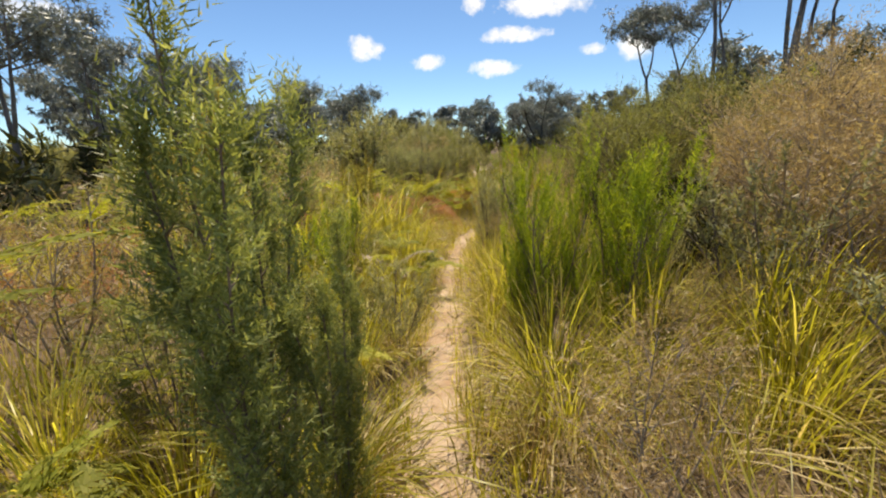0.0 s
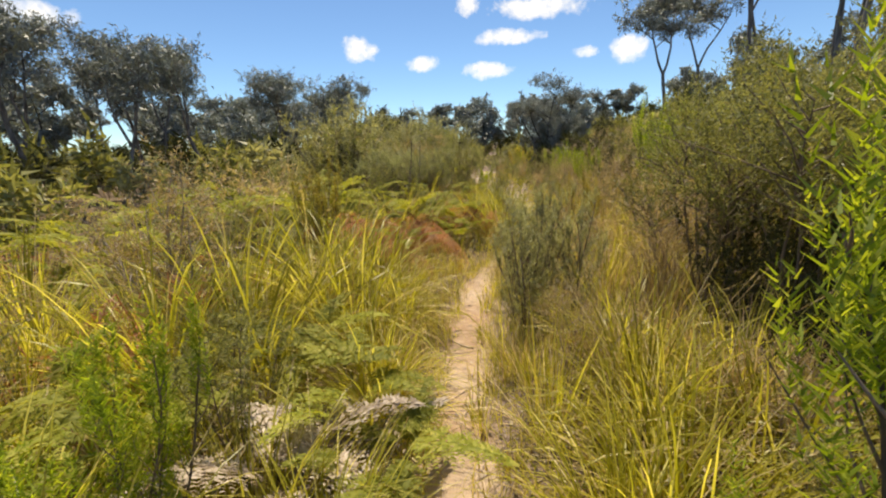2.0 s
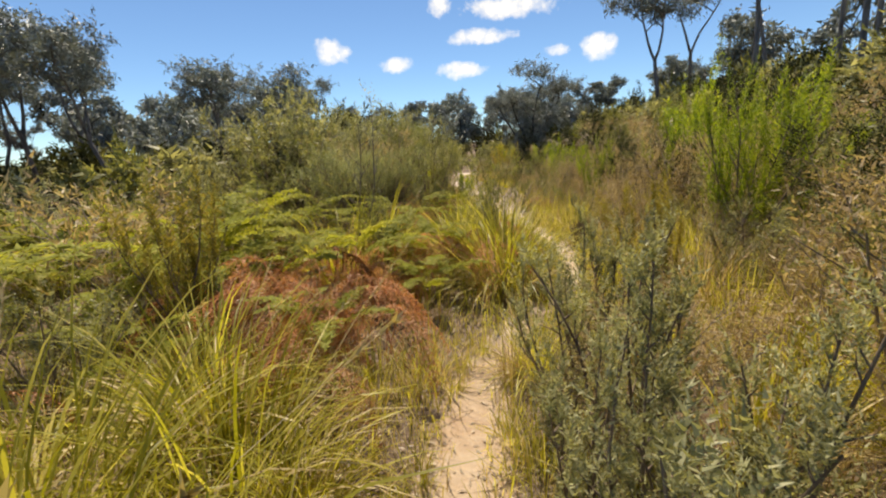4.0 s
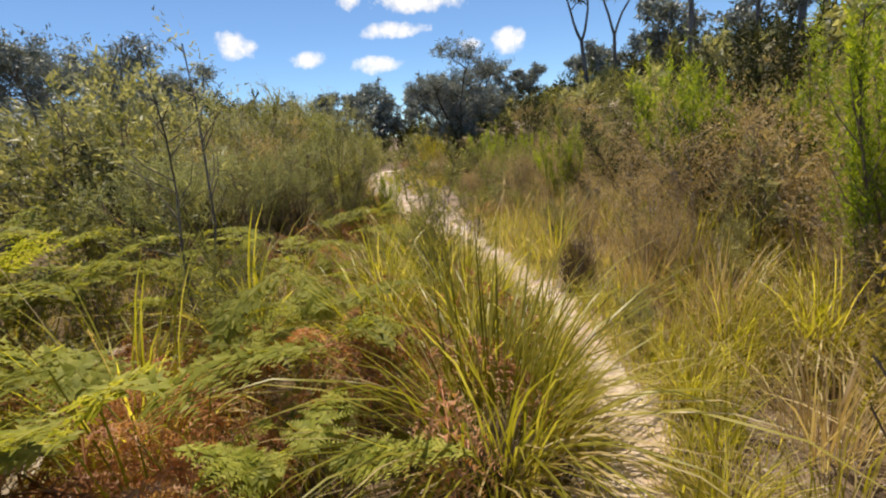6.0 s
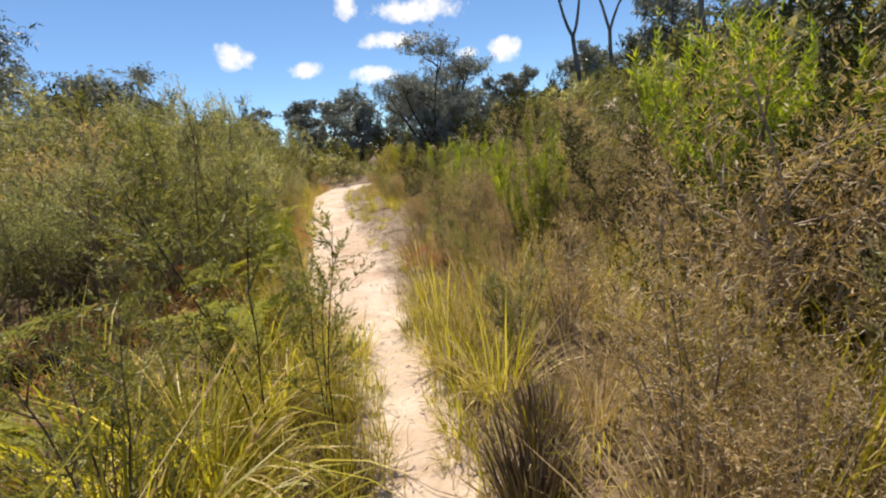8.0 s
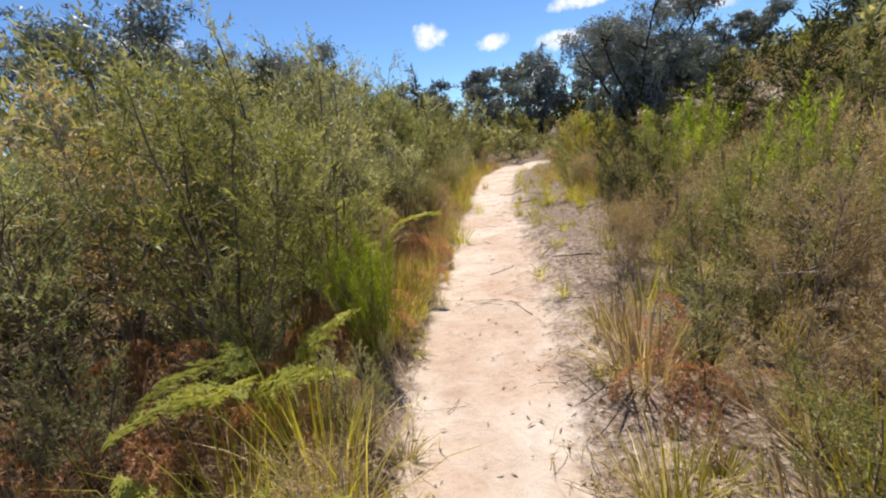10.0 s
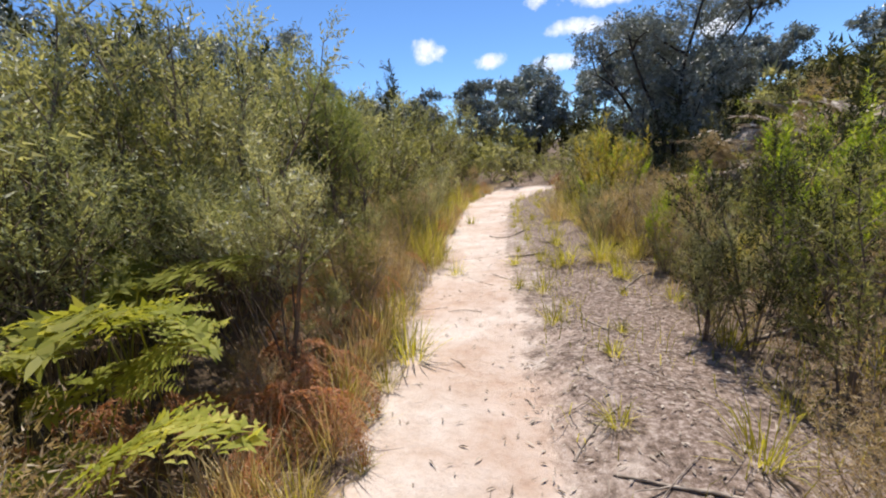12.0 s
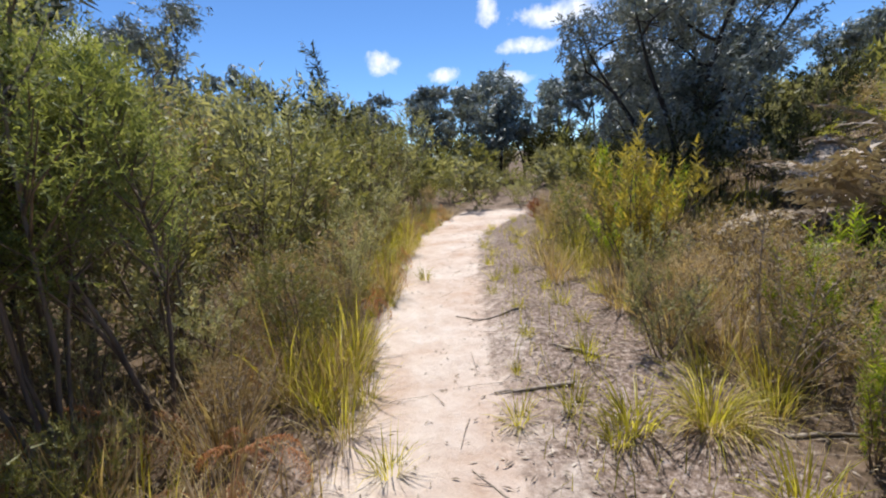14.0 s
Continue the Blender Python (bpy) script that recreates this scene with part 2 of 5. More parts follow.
def land(x, y):
    """Height of the ground."""
    x, y = np.asarray(x, float), np.asarray(y, float)
    u = x - np.interp(y, T_Y, T_X)
    z = 0.03 - 0.15 * sstep(1, 10, y) + 0.04 * sstep(12, 19, y)
    foot = np.interp(y, [0, 8, 14, 20, 30, 60], [2.6, 2.6, 3.0, 3.0, 3.6, 8.0])
    rise = np.maximum(u - foot, 0)
    z = z + 0.27 * rise * np.exp(-np.maximum(rise - 9, 0) / 8) + 0.0 * rise
    z = z - 0.25 * sstep(1.2, 3.5, -u) * sstep(6, 8, y) * (1 - sstep(11, 13, y))
    z = z + 0.10 * sstep(1.0, 2.6, -u) * sstep(12, 15, y)
    z = z + 0.9 * sstep(32, 70, y) + 0.6 * sstep(8, 40, -u)
    w = np.interp(y, T_Y, T_W)
    off = sstep(0.0, 0.35, np.abs(u) - w)
    z = z + off * (0.05 * np.sin(1.7 * x + 0.6) * np.sin(1.3 * y + 1.1) + 0.03 * np.sin(4.1 * x + 2.0 * y) + 0.04)
    z = z + 0.012 * np.sin(7.3 * x + 1.2 * np.sin(3.1 * y)) * np.sin(5.7 * y + 0.4) + 0.006 * np.sin(17 * x + 5 * y) * np.sin(13 * y - 3 * x)
    return z


def gz(x, y):
    return float(land(x, y))


def link_mesh(name, verts, faces, material, parent=None, smooth=False):
    me = bpy.data.meshes.new(name)
    if isinstance(faces, np.ndarray):
        nv, nf, k = len(verts), len(faces), faces.shape[1]
        me.vertices.add(nv)
        me.vertices.foreach_set("co", np.asarray(verts, np.float32).ravel())
        me.loops.add(nf * k)
        me.loops.foreach_set("vertex_index", faces.astype(np.int32).ravel())
        me.polygons.add(nf)
        me.polygons.foreach_set("loop_start", np.arange(0, nf * k, k, dtype=np.int32))
        me.update(calc_edges=True)
    else:
        me.from_pydata([tuple(v) for v in verts], [], faces)
        me.update()
    if smooth:
        me.polygons.foreach_set("use_smooth", [True] * len(me.polygons))
    me.materials.append(material)
    ob = new(name, me)
    if parent:
        ob.parent = parent
    return ob


def build_ground():
    def axis(lo, hi, step, reach):
        core = np.arange(lo, hi + step / 2, step)
        out, s, v = [], step, hi
        while v < reach:
            s *= 1.22
            v += s
            out.append(v)
        left, s, v = [], step, lo
        while v > -reach:
            s *= 1.22
            v -= s
            left.append(v)
        return np.array(left[::-1] + list(core) + out)
    xs, ys = axis(-3.0, 5.5, 0.11, 2500), axis(-1.5, 30.5, 0.12, 2500)
    X, Y = np.meshgrid(xs, ys)
    Z = land(X, Y)
    v = np.stack([X.ravel(), Y.ravel(), Z.ravel()], 1)
    nx, ny = len(xs), len(ys)
    i = (np.arange(ny - 1)[:, None] * nx + np.arange(nx - 1)[None]).ravel()
    f = np.stack([i, i + 1, i + nx + 1, i + nx], 1)
    ob = link_mesh("ground", v, f, GROUND, smooth=True)
    u, w = X - track_x(Y), track_w(Y)
    sand = 1 - sstep(-0.12, 0.22, np.abs(u) - w)
    sand = np.maximum(sand * (1 - sstep(29.5, 31, Y)), 0.48 * (1 - sstep(0.5, 1.3, u)) * sstep(0, .3, u) * sstep(13.5, 15.5, Y) * (1 - sstep(29, 30, Y)))
    lit = (1 - sstep(1.2, 2.4, u)) * sstep(-1.0, -0.2, u) * sstep(12, 15, Y) * (1 - sstep(29.5, 31, Y))
    lit = np.maximum(lit, 0.5 * (1 - sstep(0.3, 1.0, np.abs(u) - w)))
    for name, val in (("sand", sand), ("litter", lit), ("tan", 1 - sstep(7.5, 10.5, Y))):
        at = ob.data.attributes.new(name, "FLOAT", "POINT")
        at.data.foreach_set("value", val.ravel().astype(np.float32))
    tagged(ob, "sandy bushland ground with a pale worn foot track", "ground", kind="structure")


build_ground()

# ---- plants ----
RNG = np.random.default_rng(11)


def unit(v):
    return v / (np.linalg.norm(v, axis=-1, keepdims=True) + 1e-9)


class Tubes:
    """Collects thin tapered tubes along polylines."""

    def __init__(self):
        self.v, self.f, self.n = [], [], 0

    def add(self, pts, r0, r1, sides=4):
        pts = np.asarray(pts, float)
        k = len(pts)
        d = unit(np.gradient(pts, axis=0))
        ref = np.array([0.31, 0.95, 0.05]) if abs(d[0, 2]) > 0.8 else np.array([0, 0, 1.0])
        a = unit(np.cross(d, ref))
        b = np.cross(d, a)
        r = np.linspace(r0, r1, k)[:, None, None]
        th = np.arange(sides) * 2 * math.pi / sides
        ring = pts[:, None] + r * (a[:, None] * np.cos(th)[None, :, None] + b[:, None] * np.sin(th)[None, :, None])
        self.v.append(ring.reshape(-1, 3))
        i = np.arange(k - 1)[:, None] * sides
        j, j2 = np.arange(sides)[None], (np.arange(sides)[None] + 1) % sides
        q = np.stack([i + j, i + j2, i + sides + j2, i + sides + j], -1).reshape(-1, 4)
        self.f.append(q + self.n)
        self.n += k * sides

    def mesh(self, name, mat, parent):
        return link_mesh(name, np.concatenate(self.v), np.concatenate(self.f), mat, parent, True)


class Leaves:
    """Collects small folded leaves (diamond outline) and blades."""

    def __init__(self):
        self.v, self.f, self.n = [], [], 0

    def diamonds(self, base, direc, normal, length, width, bend=0.0):
        side = unit(np.cross(direc, normal))
        nrm = np.cross(side, direc)
        length, width = np.broadcast_to(length, len(base))[:, None], np.broadcast_to(width, len(base))[:, None]
        mid = base + direc * length * 0.45 + nrm * length * bend
        v = np.stack([base, mid - side * width / 2, base + direc * length, mid + side * width / 2], 1)
        self.v.append(v.reshape(-1, 3))
        i = np.arange(len(base))[:, None] * 4
        self.f.append(i + np.arange(4)[None] + self.n)
        self.n += 4 * len(base)

    def needles(self, base, direc, normal, length, width):
        """Narrow pointed leaves, one triangle each."""
        side = unit(np.cross(direc, normal)) * np.broadcast_to(width, len(base))[:, None] / 2
        v = np.stack([base - side, base + side, base + direc * np.broadcast_to(length, len(base))[:, None]], 1)
        self.v.append(v.reshape(-1, 3))
        self.f.append(np.arange(len(base))[:, None] * 3 + np.arange(3)[None] + self.n)
        self.n += 3 * len(base)

    def strip(self, pts, side, widths):
        k = len(pts)
        w = np.asarray(widths)[:, None] / 2
        v = np.stack([pts - side * w, pts + side * w], 1).reshape(-1, 3)
        i = np.arange(k - 1)[:, None] * 2
        self.v.append(v)
        self.f.append(np.concatenate([i, i + 1, i + 3, i + 2], 1) + self.n)
        self.n += 2 * k

    def tube(self, pts, r0, r1):
        t = Tubes()
        t.add(pts, r0, r1, 3)
        self.v += t.v
        self.f += [q + self.n for q in t.f]
        self.n += t.n

    def mesh(self, name, mat, parent):
        fs = self.f
        if len({q.shape[1] for q in fs}) > 1:
            fs = [q if q.shape[1] == 3 else np.concatenate([q[:, :3], q[:, [0, 2, 3]]]) for q in fs]
        return link_mesh(name, np.concatenate(self.v), np.concatenate(fs), mat, parent)


def curve_pts(p, d, length, n, rng, wander=0.15, lift=0.0):
    pts, d = [np.array(p, float)], np.array(d, float)
    for _ in range(n):
        d = unit(d + rng.normal(0, wander, 3) + np.array([0, 0, lift]))
        pts.append(pts[-1] + d * length / n)
    return np.array(pts)


def thing(name, label, category, group):
    return tagged(new(name), label, category, group)


def stuff(ob):
    return tagged(ob, kind="stuff")


def woody(name, label, category, group, leaf_mat, bark, seed, height=1.6, radius=0.6, stems=6, branches=9, twigs=5, leaves=8,
          leaf=(0.05, 0.011), bare=0.15, lean=0.35, out=0.9, lift=0.12, droop=0.0, trunk=0.012, twig_len=0.16, spread=0.9, joined=False, top=0.45):
    """A many-stemmed shrub: stems, each with its side branches, and twigs of leaves. joined: a far one, with its leaves in one mesh."""
    rng = np.random.default_rng(seed)
    root = thing(name, label, category, group)
    tb, lv = Tubes(), Leaves()
    if joined == "low":
        branches, twigs, leaves, leaf = round(branches * .66), round(twigs * .56), round(leaves * .5), (leaf[0] * 2.0, leaf[1] * 2.4)
    if joined == "mid":
        branches, twigs, leaves, leaf = round(branches * .9), round(twigs * .85), round(leaves * .8), (leaf[0] * 1.15, leaf[1] * 1.25)
    for s in range(stems):
        if not joined:
            tb, lv = Tubes(), Leaves()
        az = 2 * math.pi * (s + rng.uniform(-.4, .4)) / stems
        o = rng.uniform(0.15, 1.0) if stems > 1 else 0.0
        h = height * rng.uniform(0.72, 1.0) * (1 - 0.22 * o)
        d0 = np.array([math.cos(az) * lean * o, math.sin(az) * lean * o, 1.0])
        st = curve_pts([0.05 * math.cos(az) * o, 0.05 * math.sin(az) * o, -0.04], unit(d0), h, 6, rng, 0.09, 0.05)
        tb.add(st, trunk * (h / height), trunk * 0.25, 4)
        for b in range(branches):
            t = bare + (1 - bare) * ((b + rng.uniform(0, 1)) / branches) ** 0.9
            i = min(int(t * 6), 5)
            p = st[i] + (st[i + 1] - st[i]) * (t * 6 - i)
            rel = (t - bare) / (1 - bare)
            blen = radius * (0.25 + 0.75 * math.sin(math.pi * min(1, 0.18 + rel * 0.82)) ** 0.8) * rng.uniform(0.6, 1.1) * (top + (1 - top) * (1 - rel))
            ba = rng.uniform(0, 2 * math.pi)
            ba = az + (ba - math.pi) * 0.75 if stems > 1 else ba
            bd = unit(np.array([math.cos(ba) * out, math.sin(ba) * out, rng.uniform(0.3, 1.0)]))
            br = curve_pts(p, bd, blen, 2, rng, 0.16, lift)
            tb.add(br, trunk * 0.38, trunk * 0.12, 3)
            ax = unit(br[-1] - br[0])
            for w in range(twigs):
                tt = rng.uniform(0.2, 1.0)
                j = min(int(tt * 2), 1)
                q = br[j] + (br[j + 1] - br[j]) * (tt * 2 - j)
                td = unit(ax * 0.7 + rng.normal(0, 0.55, 3) * spread + np.array([0, 0, lift * 3 - droop]))
                L = twig_len * rng.uniform(0.6, 1.3)
                m = leaves
                s_ = np.linspace(0.06, 1.0, m)[:, None] + rng.uniform(-.05, .05, (m, 1))
                base = q + td * L * s_
                perp = unit(np.cross(td, rng.normal(0, 1, (m, 3))))
                ld = unit(td * 0.75 + perp * 0.75 + np.array([0, 0, -droop]))
                lv.needles(base, ld, rng.normal(0, 1, (m, 3)), leaf[0] * rng.uniform(.65, 1.25, m), leaf[1] * rng.uniform(.8, 1.3, m))
        if not joined:
            st_ob = tb.mesh("stem", bark, root)
            stuff(lv.mesh("foliage", leaf_mat, st_ob))
    if joined:
        tb.mesh("stem", bark, root)
        stuff(lv.mesh("foliage", leaf_mat, root))
    return root


def gum(name, label, group, leaf_mat, bark, seed, height=5.0, crown=2.0, clear=0.35, limbs=8, boughs=6, twigs=5, leaves=9, leaf=(0.13, 0.04),
        trunk=0.09, lean=0.15, flat=0.6, forks=2, twig_len=0.32, tight=0.05, joined=False, low=0.12):
    """A gum tree: leaning trunk with forks, limbs, and separate leaf masses at their ends."""
    rng = np.random.default_rng(seed)
    root = thing(name, label, "tree", group)
    tb = Tubes()
    base = curve_pts([0, 0, -0.1], unit(np.array([rng.normal(0, lean), rng.normal(0, lean), 1.0])), height * clear, 6, rng, 0.05, 0.05)
    tb.add(base, trunk, trunk * 0.75, 8)
    leaders = []
    for k in range(forks):
        a = rng.uniform(0, 6.28) if k == 0 else a + 6.28 / forks + rng.uniform(-.5, .5)
        d = unit(np.array([math.cos(a) * .42, math.sin(a) * .42, 1.0]))
        ld = curve_pts(base[-1], d, height * (1 - clear) * rng.uniform(.75, 1.0), 8, rng, 0.1, 0.06)
        tb.add(ld, trunk * 0.66, trunk * 0.12, 6)
        leaders.append(ld)
    if not joined:
        tb.mesh("trunk", bark, root)
    lv = Leaves()
    for k in range(limbs):
        if not joined:
            tb, lv = Tubes(), Leaves()
        ld = leaders[k % forks]
        t = low + (1 - low) * ((k // forks) + rng.uniform(0, 1)) / max(1, limbs / forks)
        i = min(int(t * 8), 7)
        p = ld[i] + (ld[i + 1] - ld[i]) * min(1, t * 8 - i)
        a = rng.uniform(0, 6.28)
        L = crown * rng.uniform(0.5, 1.0) * (1.1 - 0.6 * t)
        lb = curve_pts(p, unit(np.array([math.cos(a), math.sin(a), rng.uniform(.25, .9)])), L, 5, rng, 0.2, 0.1)
        tb.add(lb, trunk * 0.3, trunk * 0.07, 5)
        for b in range(boughs):
            tt = rng.uniform(0.35, 1.0)
            j = min(int(tt * 5), 4)
            q = lb[j] + (lb[j + 1] - lb[j]) * (tt * 5 - j)
            bd = unit(np.array([rng.normal(0, 1), rng.normal(0, 1), rng.uniform(0, 1.1) * flat]))
            bl = crown * rng.uniform(.14, .34)
            bo = curve_pts(q, bd, bl, 2, rng, 0.25, 0.1)
            tb.add(bo, trunk * 0.1, trunk * 0.035, 3)
            for w in range(twigs):
                s0 = bo[0] + (bo[-1] - bo[0]) * rng.uniform(.4, 1.05) + rng.normal(0, crown * tight, 3) * np.array([1, 1, .55])
                td = unit(rng.normal(0, 1, 3) + np.array([0, 0, 0.3]))
                tl = twig_len * rng.uniform(.5, 1.1)
                m = leaves
                bs = s0 + td * tl * rng.uniform(0, 1, (m, 1)) + rng.normal(0, .05, (m, 3))
                dd = unit(rng.normal(0, .7, (m, 3)) + td * 0.5 + np.array([0, 0, -.45]))
                lv.needles(bs, dd, rng.normal(0, 1, (m, 3)), leaf[0] * rng.uniform(.6, 1.3, m), leaf[1] * rng.uniform(.7, 1.3, m))
        if not joined:
            limb = tb.mesh("limb", bark, root)
            stuff(lv.mesh("leaf_mass", leaf_mat, limb))
    if joined:
        tb.mesh("trunk", bark, root)
        stuff(lv.mesh("crown", leaf_mat, root))
    return root


def blade_path(p, h, ang, cur, L, seg):
    pts = [p]
    for s in range(seg):
        a = ang - cur * ((s + 0.5) / seg) ** 1.6
        pts.append(pts[-1] + (h * math.cos(a) + np.array([0, 0, math.sin(a)])) * L / seg)
    return np.array(pts)


def tussock(name, label, group, seed, n=150, length=0.9, width=0.011, spread=0.9, dry=0.25, mat=None, base_r=0.1, droop=1.0, cat="grass tussock", seg=5, stalks=0):
    """A clump of long arching blades, dead ones low at its skirt."""
    rng = np.random.default_rng(seed)
    root = thing(name, label, cat, group)
    green, dead = Leaves(), Leaves()
    taper = np.interp(np.linspace(0, 1, seg + 1), [0, .3, .6, .85, 1], [.8, 1, .95, .6, .06])
    for k in range(n):
        is_dead = rng.uniform() < dry
        az = rng.uniform(0, 6.283)
        rr = base_r * math.sqrt(rng.uniform())
        p = np.array([rr * math.cos(az), rr * math.sin(az), -0.02])
        az += rng.normal(0, 0.5)
        o = abs(rng.normal(0, 0.45)) * spread + 0.06 + (0.45 if is_dead else 0)
        L = length * rng.uniform(0.5, 1.12) * (0.8 if is_dead else 1)
        h = np.array([math.cos(az), math.sin(az), 0])
        pts = blade_path(p, h, math.atan2(1.0, o), rng.uniform(0.5, 1.5) * droop * (0.35 + o * 0.8), L, seg)
        pts[:, 2] = np.maximum(pts[:, 2], 0.02 * np.arange(seg + 1) / seg - 0.02)
        side = np.array([-h[1], h[0], 0]) + rng.normal(0, .25, 3)
        (dead if is_dead else green).strip(pts, unit(side), width * rng.uniform(.7, 1.3) * taper)
    stuff(green.mesh("blade_mass", mat or M_TUSS, root))
    if dead.n:
        stuff(dead.mesh("dead_skirt", M_STRAW, root))
    if stalks:
        seeds = Leaves()
        for k in range(stalks):
            az = rng.uniform(0, 6.283)
            hd = np.array([math.cos(az), math.sin(az), 0])
            pts = blade_path(hd * base_r * .5, hd, math.atan2(1, rng.uniform(.15, .7)), rng.uniform(.3, .9), length * rng.uniform(.85, 1.2), 4)
            seeds.strip(pts, unit(np.array([-hd[1], hd[0], .2])), np.array([.004, .004, .003, .003, .002]))
            ax = unit(pts[-1] - pts[-2])
            m = 12
            t = rng.uniform(-.12, .02, (m, 1)) * length
            seeds.needles(pts[-1] + ax * t, unit(ax + rng.normal(0, .25, (m, 3))), rng.normal(0, 1, (m, 3)), .03, .008)
        stuff(seeds.mesh("seed_head", M_STRAW, root))
    return root


def bracken(name, label, group, seed, mat, fronds=7, height=0.9, size=0.7, dead=False, pinnules=7):
    """Bracken: upright stalks, each with a broad arching triangular frond of paired, finely divided leaflets."""
    rng = np.random.default_rng(seed)
    root = thing(name, label, "fern", group)
    for k in range(fronds):
        lv = Leaves()
        az = 6.283 * (k + rng.uniform(-.4, .4)) / fronds
        h = np.array([math.cos(az), math.sin(az), 0])
        p0 = np.array([*(rng.normal(0, .12, 2)), -0.04])
        hh = height * rng.uniform(.55, 1.05)
        stalk = curve_pts(p0, unit(h * rng.uniform(.1, .5) + np.array([0, 0, 1])), hh * .7, 3, rng, 0.05)
        S = size * rng.uniform(.7, 1.15)
        a = rng.uniform(.3, 1.0) - (0.7 if dead else 0)
        pts = [stalk[-1]]
        for s in range(12):
            a -= rng.uniform(.04, .11) + (0.05 if dead else 0)
            pts.append(pts[-1] + (h * math.cos(a) + np.array([0, 0, math.sin(a)])) * S / 12)
        pts = np.array(pts)
        pts[:, 2] = np.maximum(pts[:, 2], 0.03)
        lv.tube(np.concatenate([stalk, pts[2::2]]), .005, .0015)
        side = np.array([-h[1], h[0], 0])
        d = unit(np.gradient(pts, axis=0))
        nn = np.cross(side, d)
        for s in range(1, 13):
            for sg in (-1, 1):
                pl = S * 0.40 * (1 - (s - 1) / 12.5) * rng.uniform(.85, 1.1) * (0.75 if s == 1 else 1)
                pd = unit(side * sg + d[s] * 0.45 + np.array([0, 0, rng.uniform(-.35, .12) - (0.35 if dead else 0)]))
                m = max(3, int(pinnules * (3.2 if dead else 1.7) * (pl / (S * .40)) + 1))
                t = np.linspace(.05, 1, m)[:, None]
                bs = pts[s] + pd * pl * t + np.array([0, 0, -.35 if dead else -.12]) * pl * t ** 2
                up = np.broadcast_to(nn[s], (m, 3)) + rng.normal(0, .25, (m, 3)) * (3 if dead else 1)
                across = unit(np.cross(np.broadcast_to(pd, (m, 3)), up))
                ll = (S * (.042 if dead else .085) * (1.15 - t[:, 0])) + (.007 if dead else .010)
                first = lv.n
                for q in (-1, 1):
                    lv.needles(bs, unit(across * q + pd * 0.6 + rng.normal(0, .3 if dead else .08, (m, 3))), up, ll, ll * (.19 if dead else .42) + (.0025 if dead else .004))
                if dead:
                    # the thin rib that joins the leaflets of one side branch to each other and to the stalk
                    i = first + 3 * np.arange(m)[:, None]
                    rib = np.concatenate([i[:-1], i[:-1] + 1, i[1:]], 1)
                    pairs = np.concatenate([i, i + 1, i + 3 * m], 1)
                    foot = np.array([[3 * (4 + (s - 1) // 2), first, first + 1]])
                    lv.f += [rib, pairs, foot]
        lv.mesh("frond", mat, root)
    return root


def flowering(seed):
    """A grey-green shrub with small pale flower heads over its crown."""
    root = woody("flowering_shrub", "grey-green shrub dotted with small white flower heads", "shrub", "", M_GREY, B_TWIG, seed, height=1.45, radius=.5, stems=7, branches=13, twigs=10,
                 leaves=14, leaf=(.021, .0065), lean=.42, lift=.3, twig_len=.14, bare=.55)
    rng = np.random.default_rng(seed)
    for st in root.children:
        co = np.empty(len(st.children[0].data.vertices) * 3)
        st.children[0].data.vertices.foreach_get("co", co)
        co = co.reshape(-1, 3)
        tips = co[co[:, 2] > .7]
        tips = tips[rng.integers(len(tips), size=34)]
        lv = Leaves()
        for c in tips:
            d = unit(rng.normal(0, 1, (9, 3)) + np.array([0, 0, .6]))
            lv.needles(np.repeat(c[None], 9, 0), d, rng.normal(0, 1, (9, 3)), .022, .011)
        stuff(lv.mesh("flower_head", M_FLOWER, st))
    return root


# prototypes; each is used at its first place and then copied
PROTO = {}


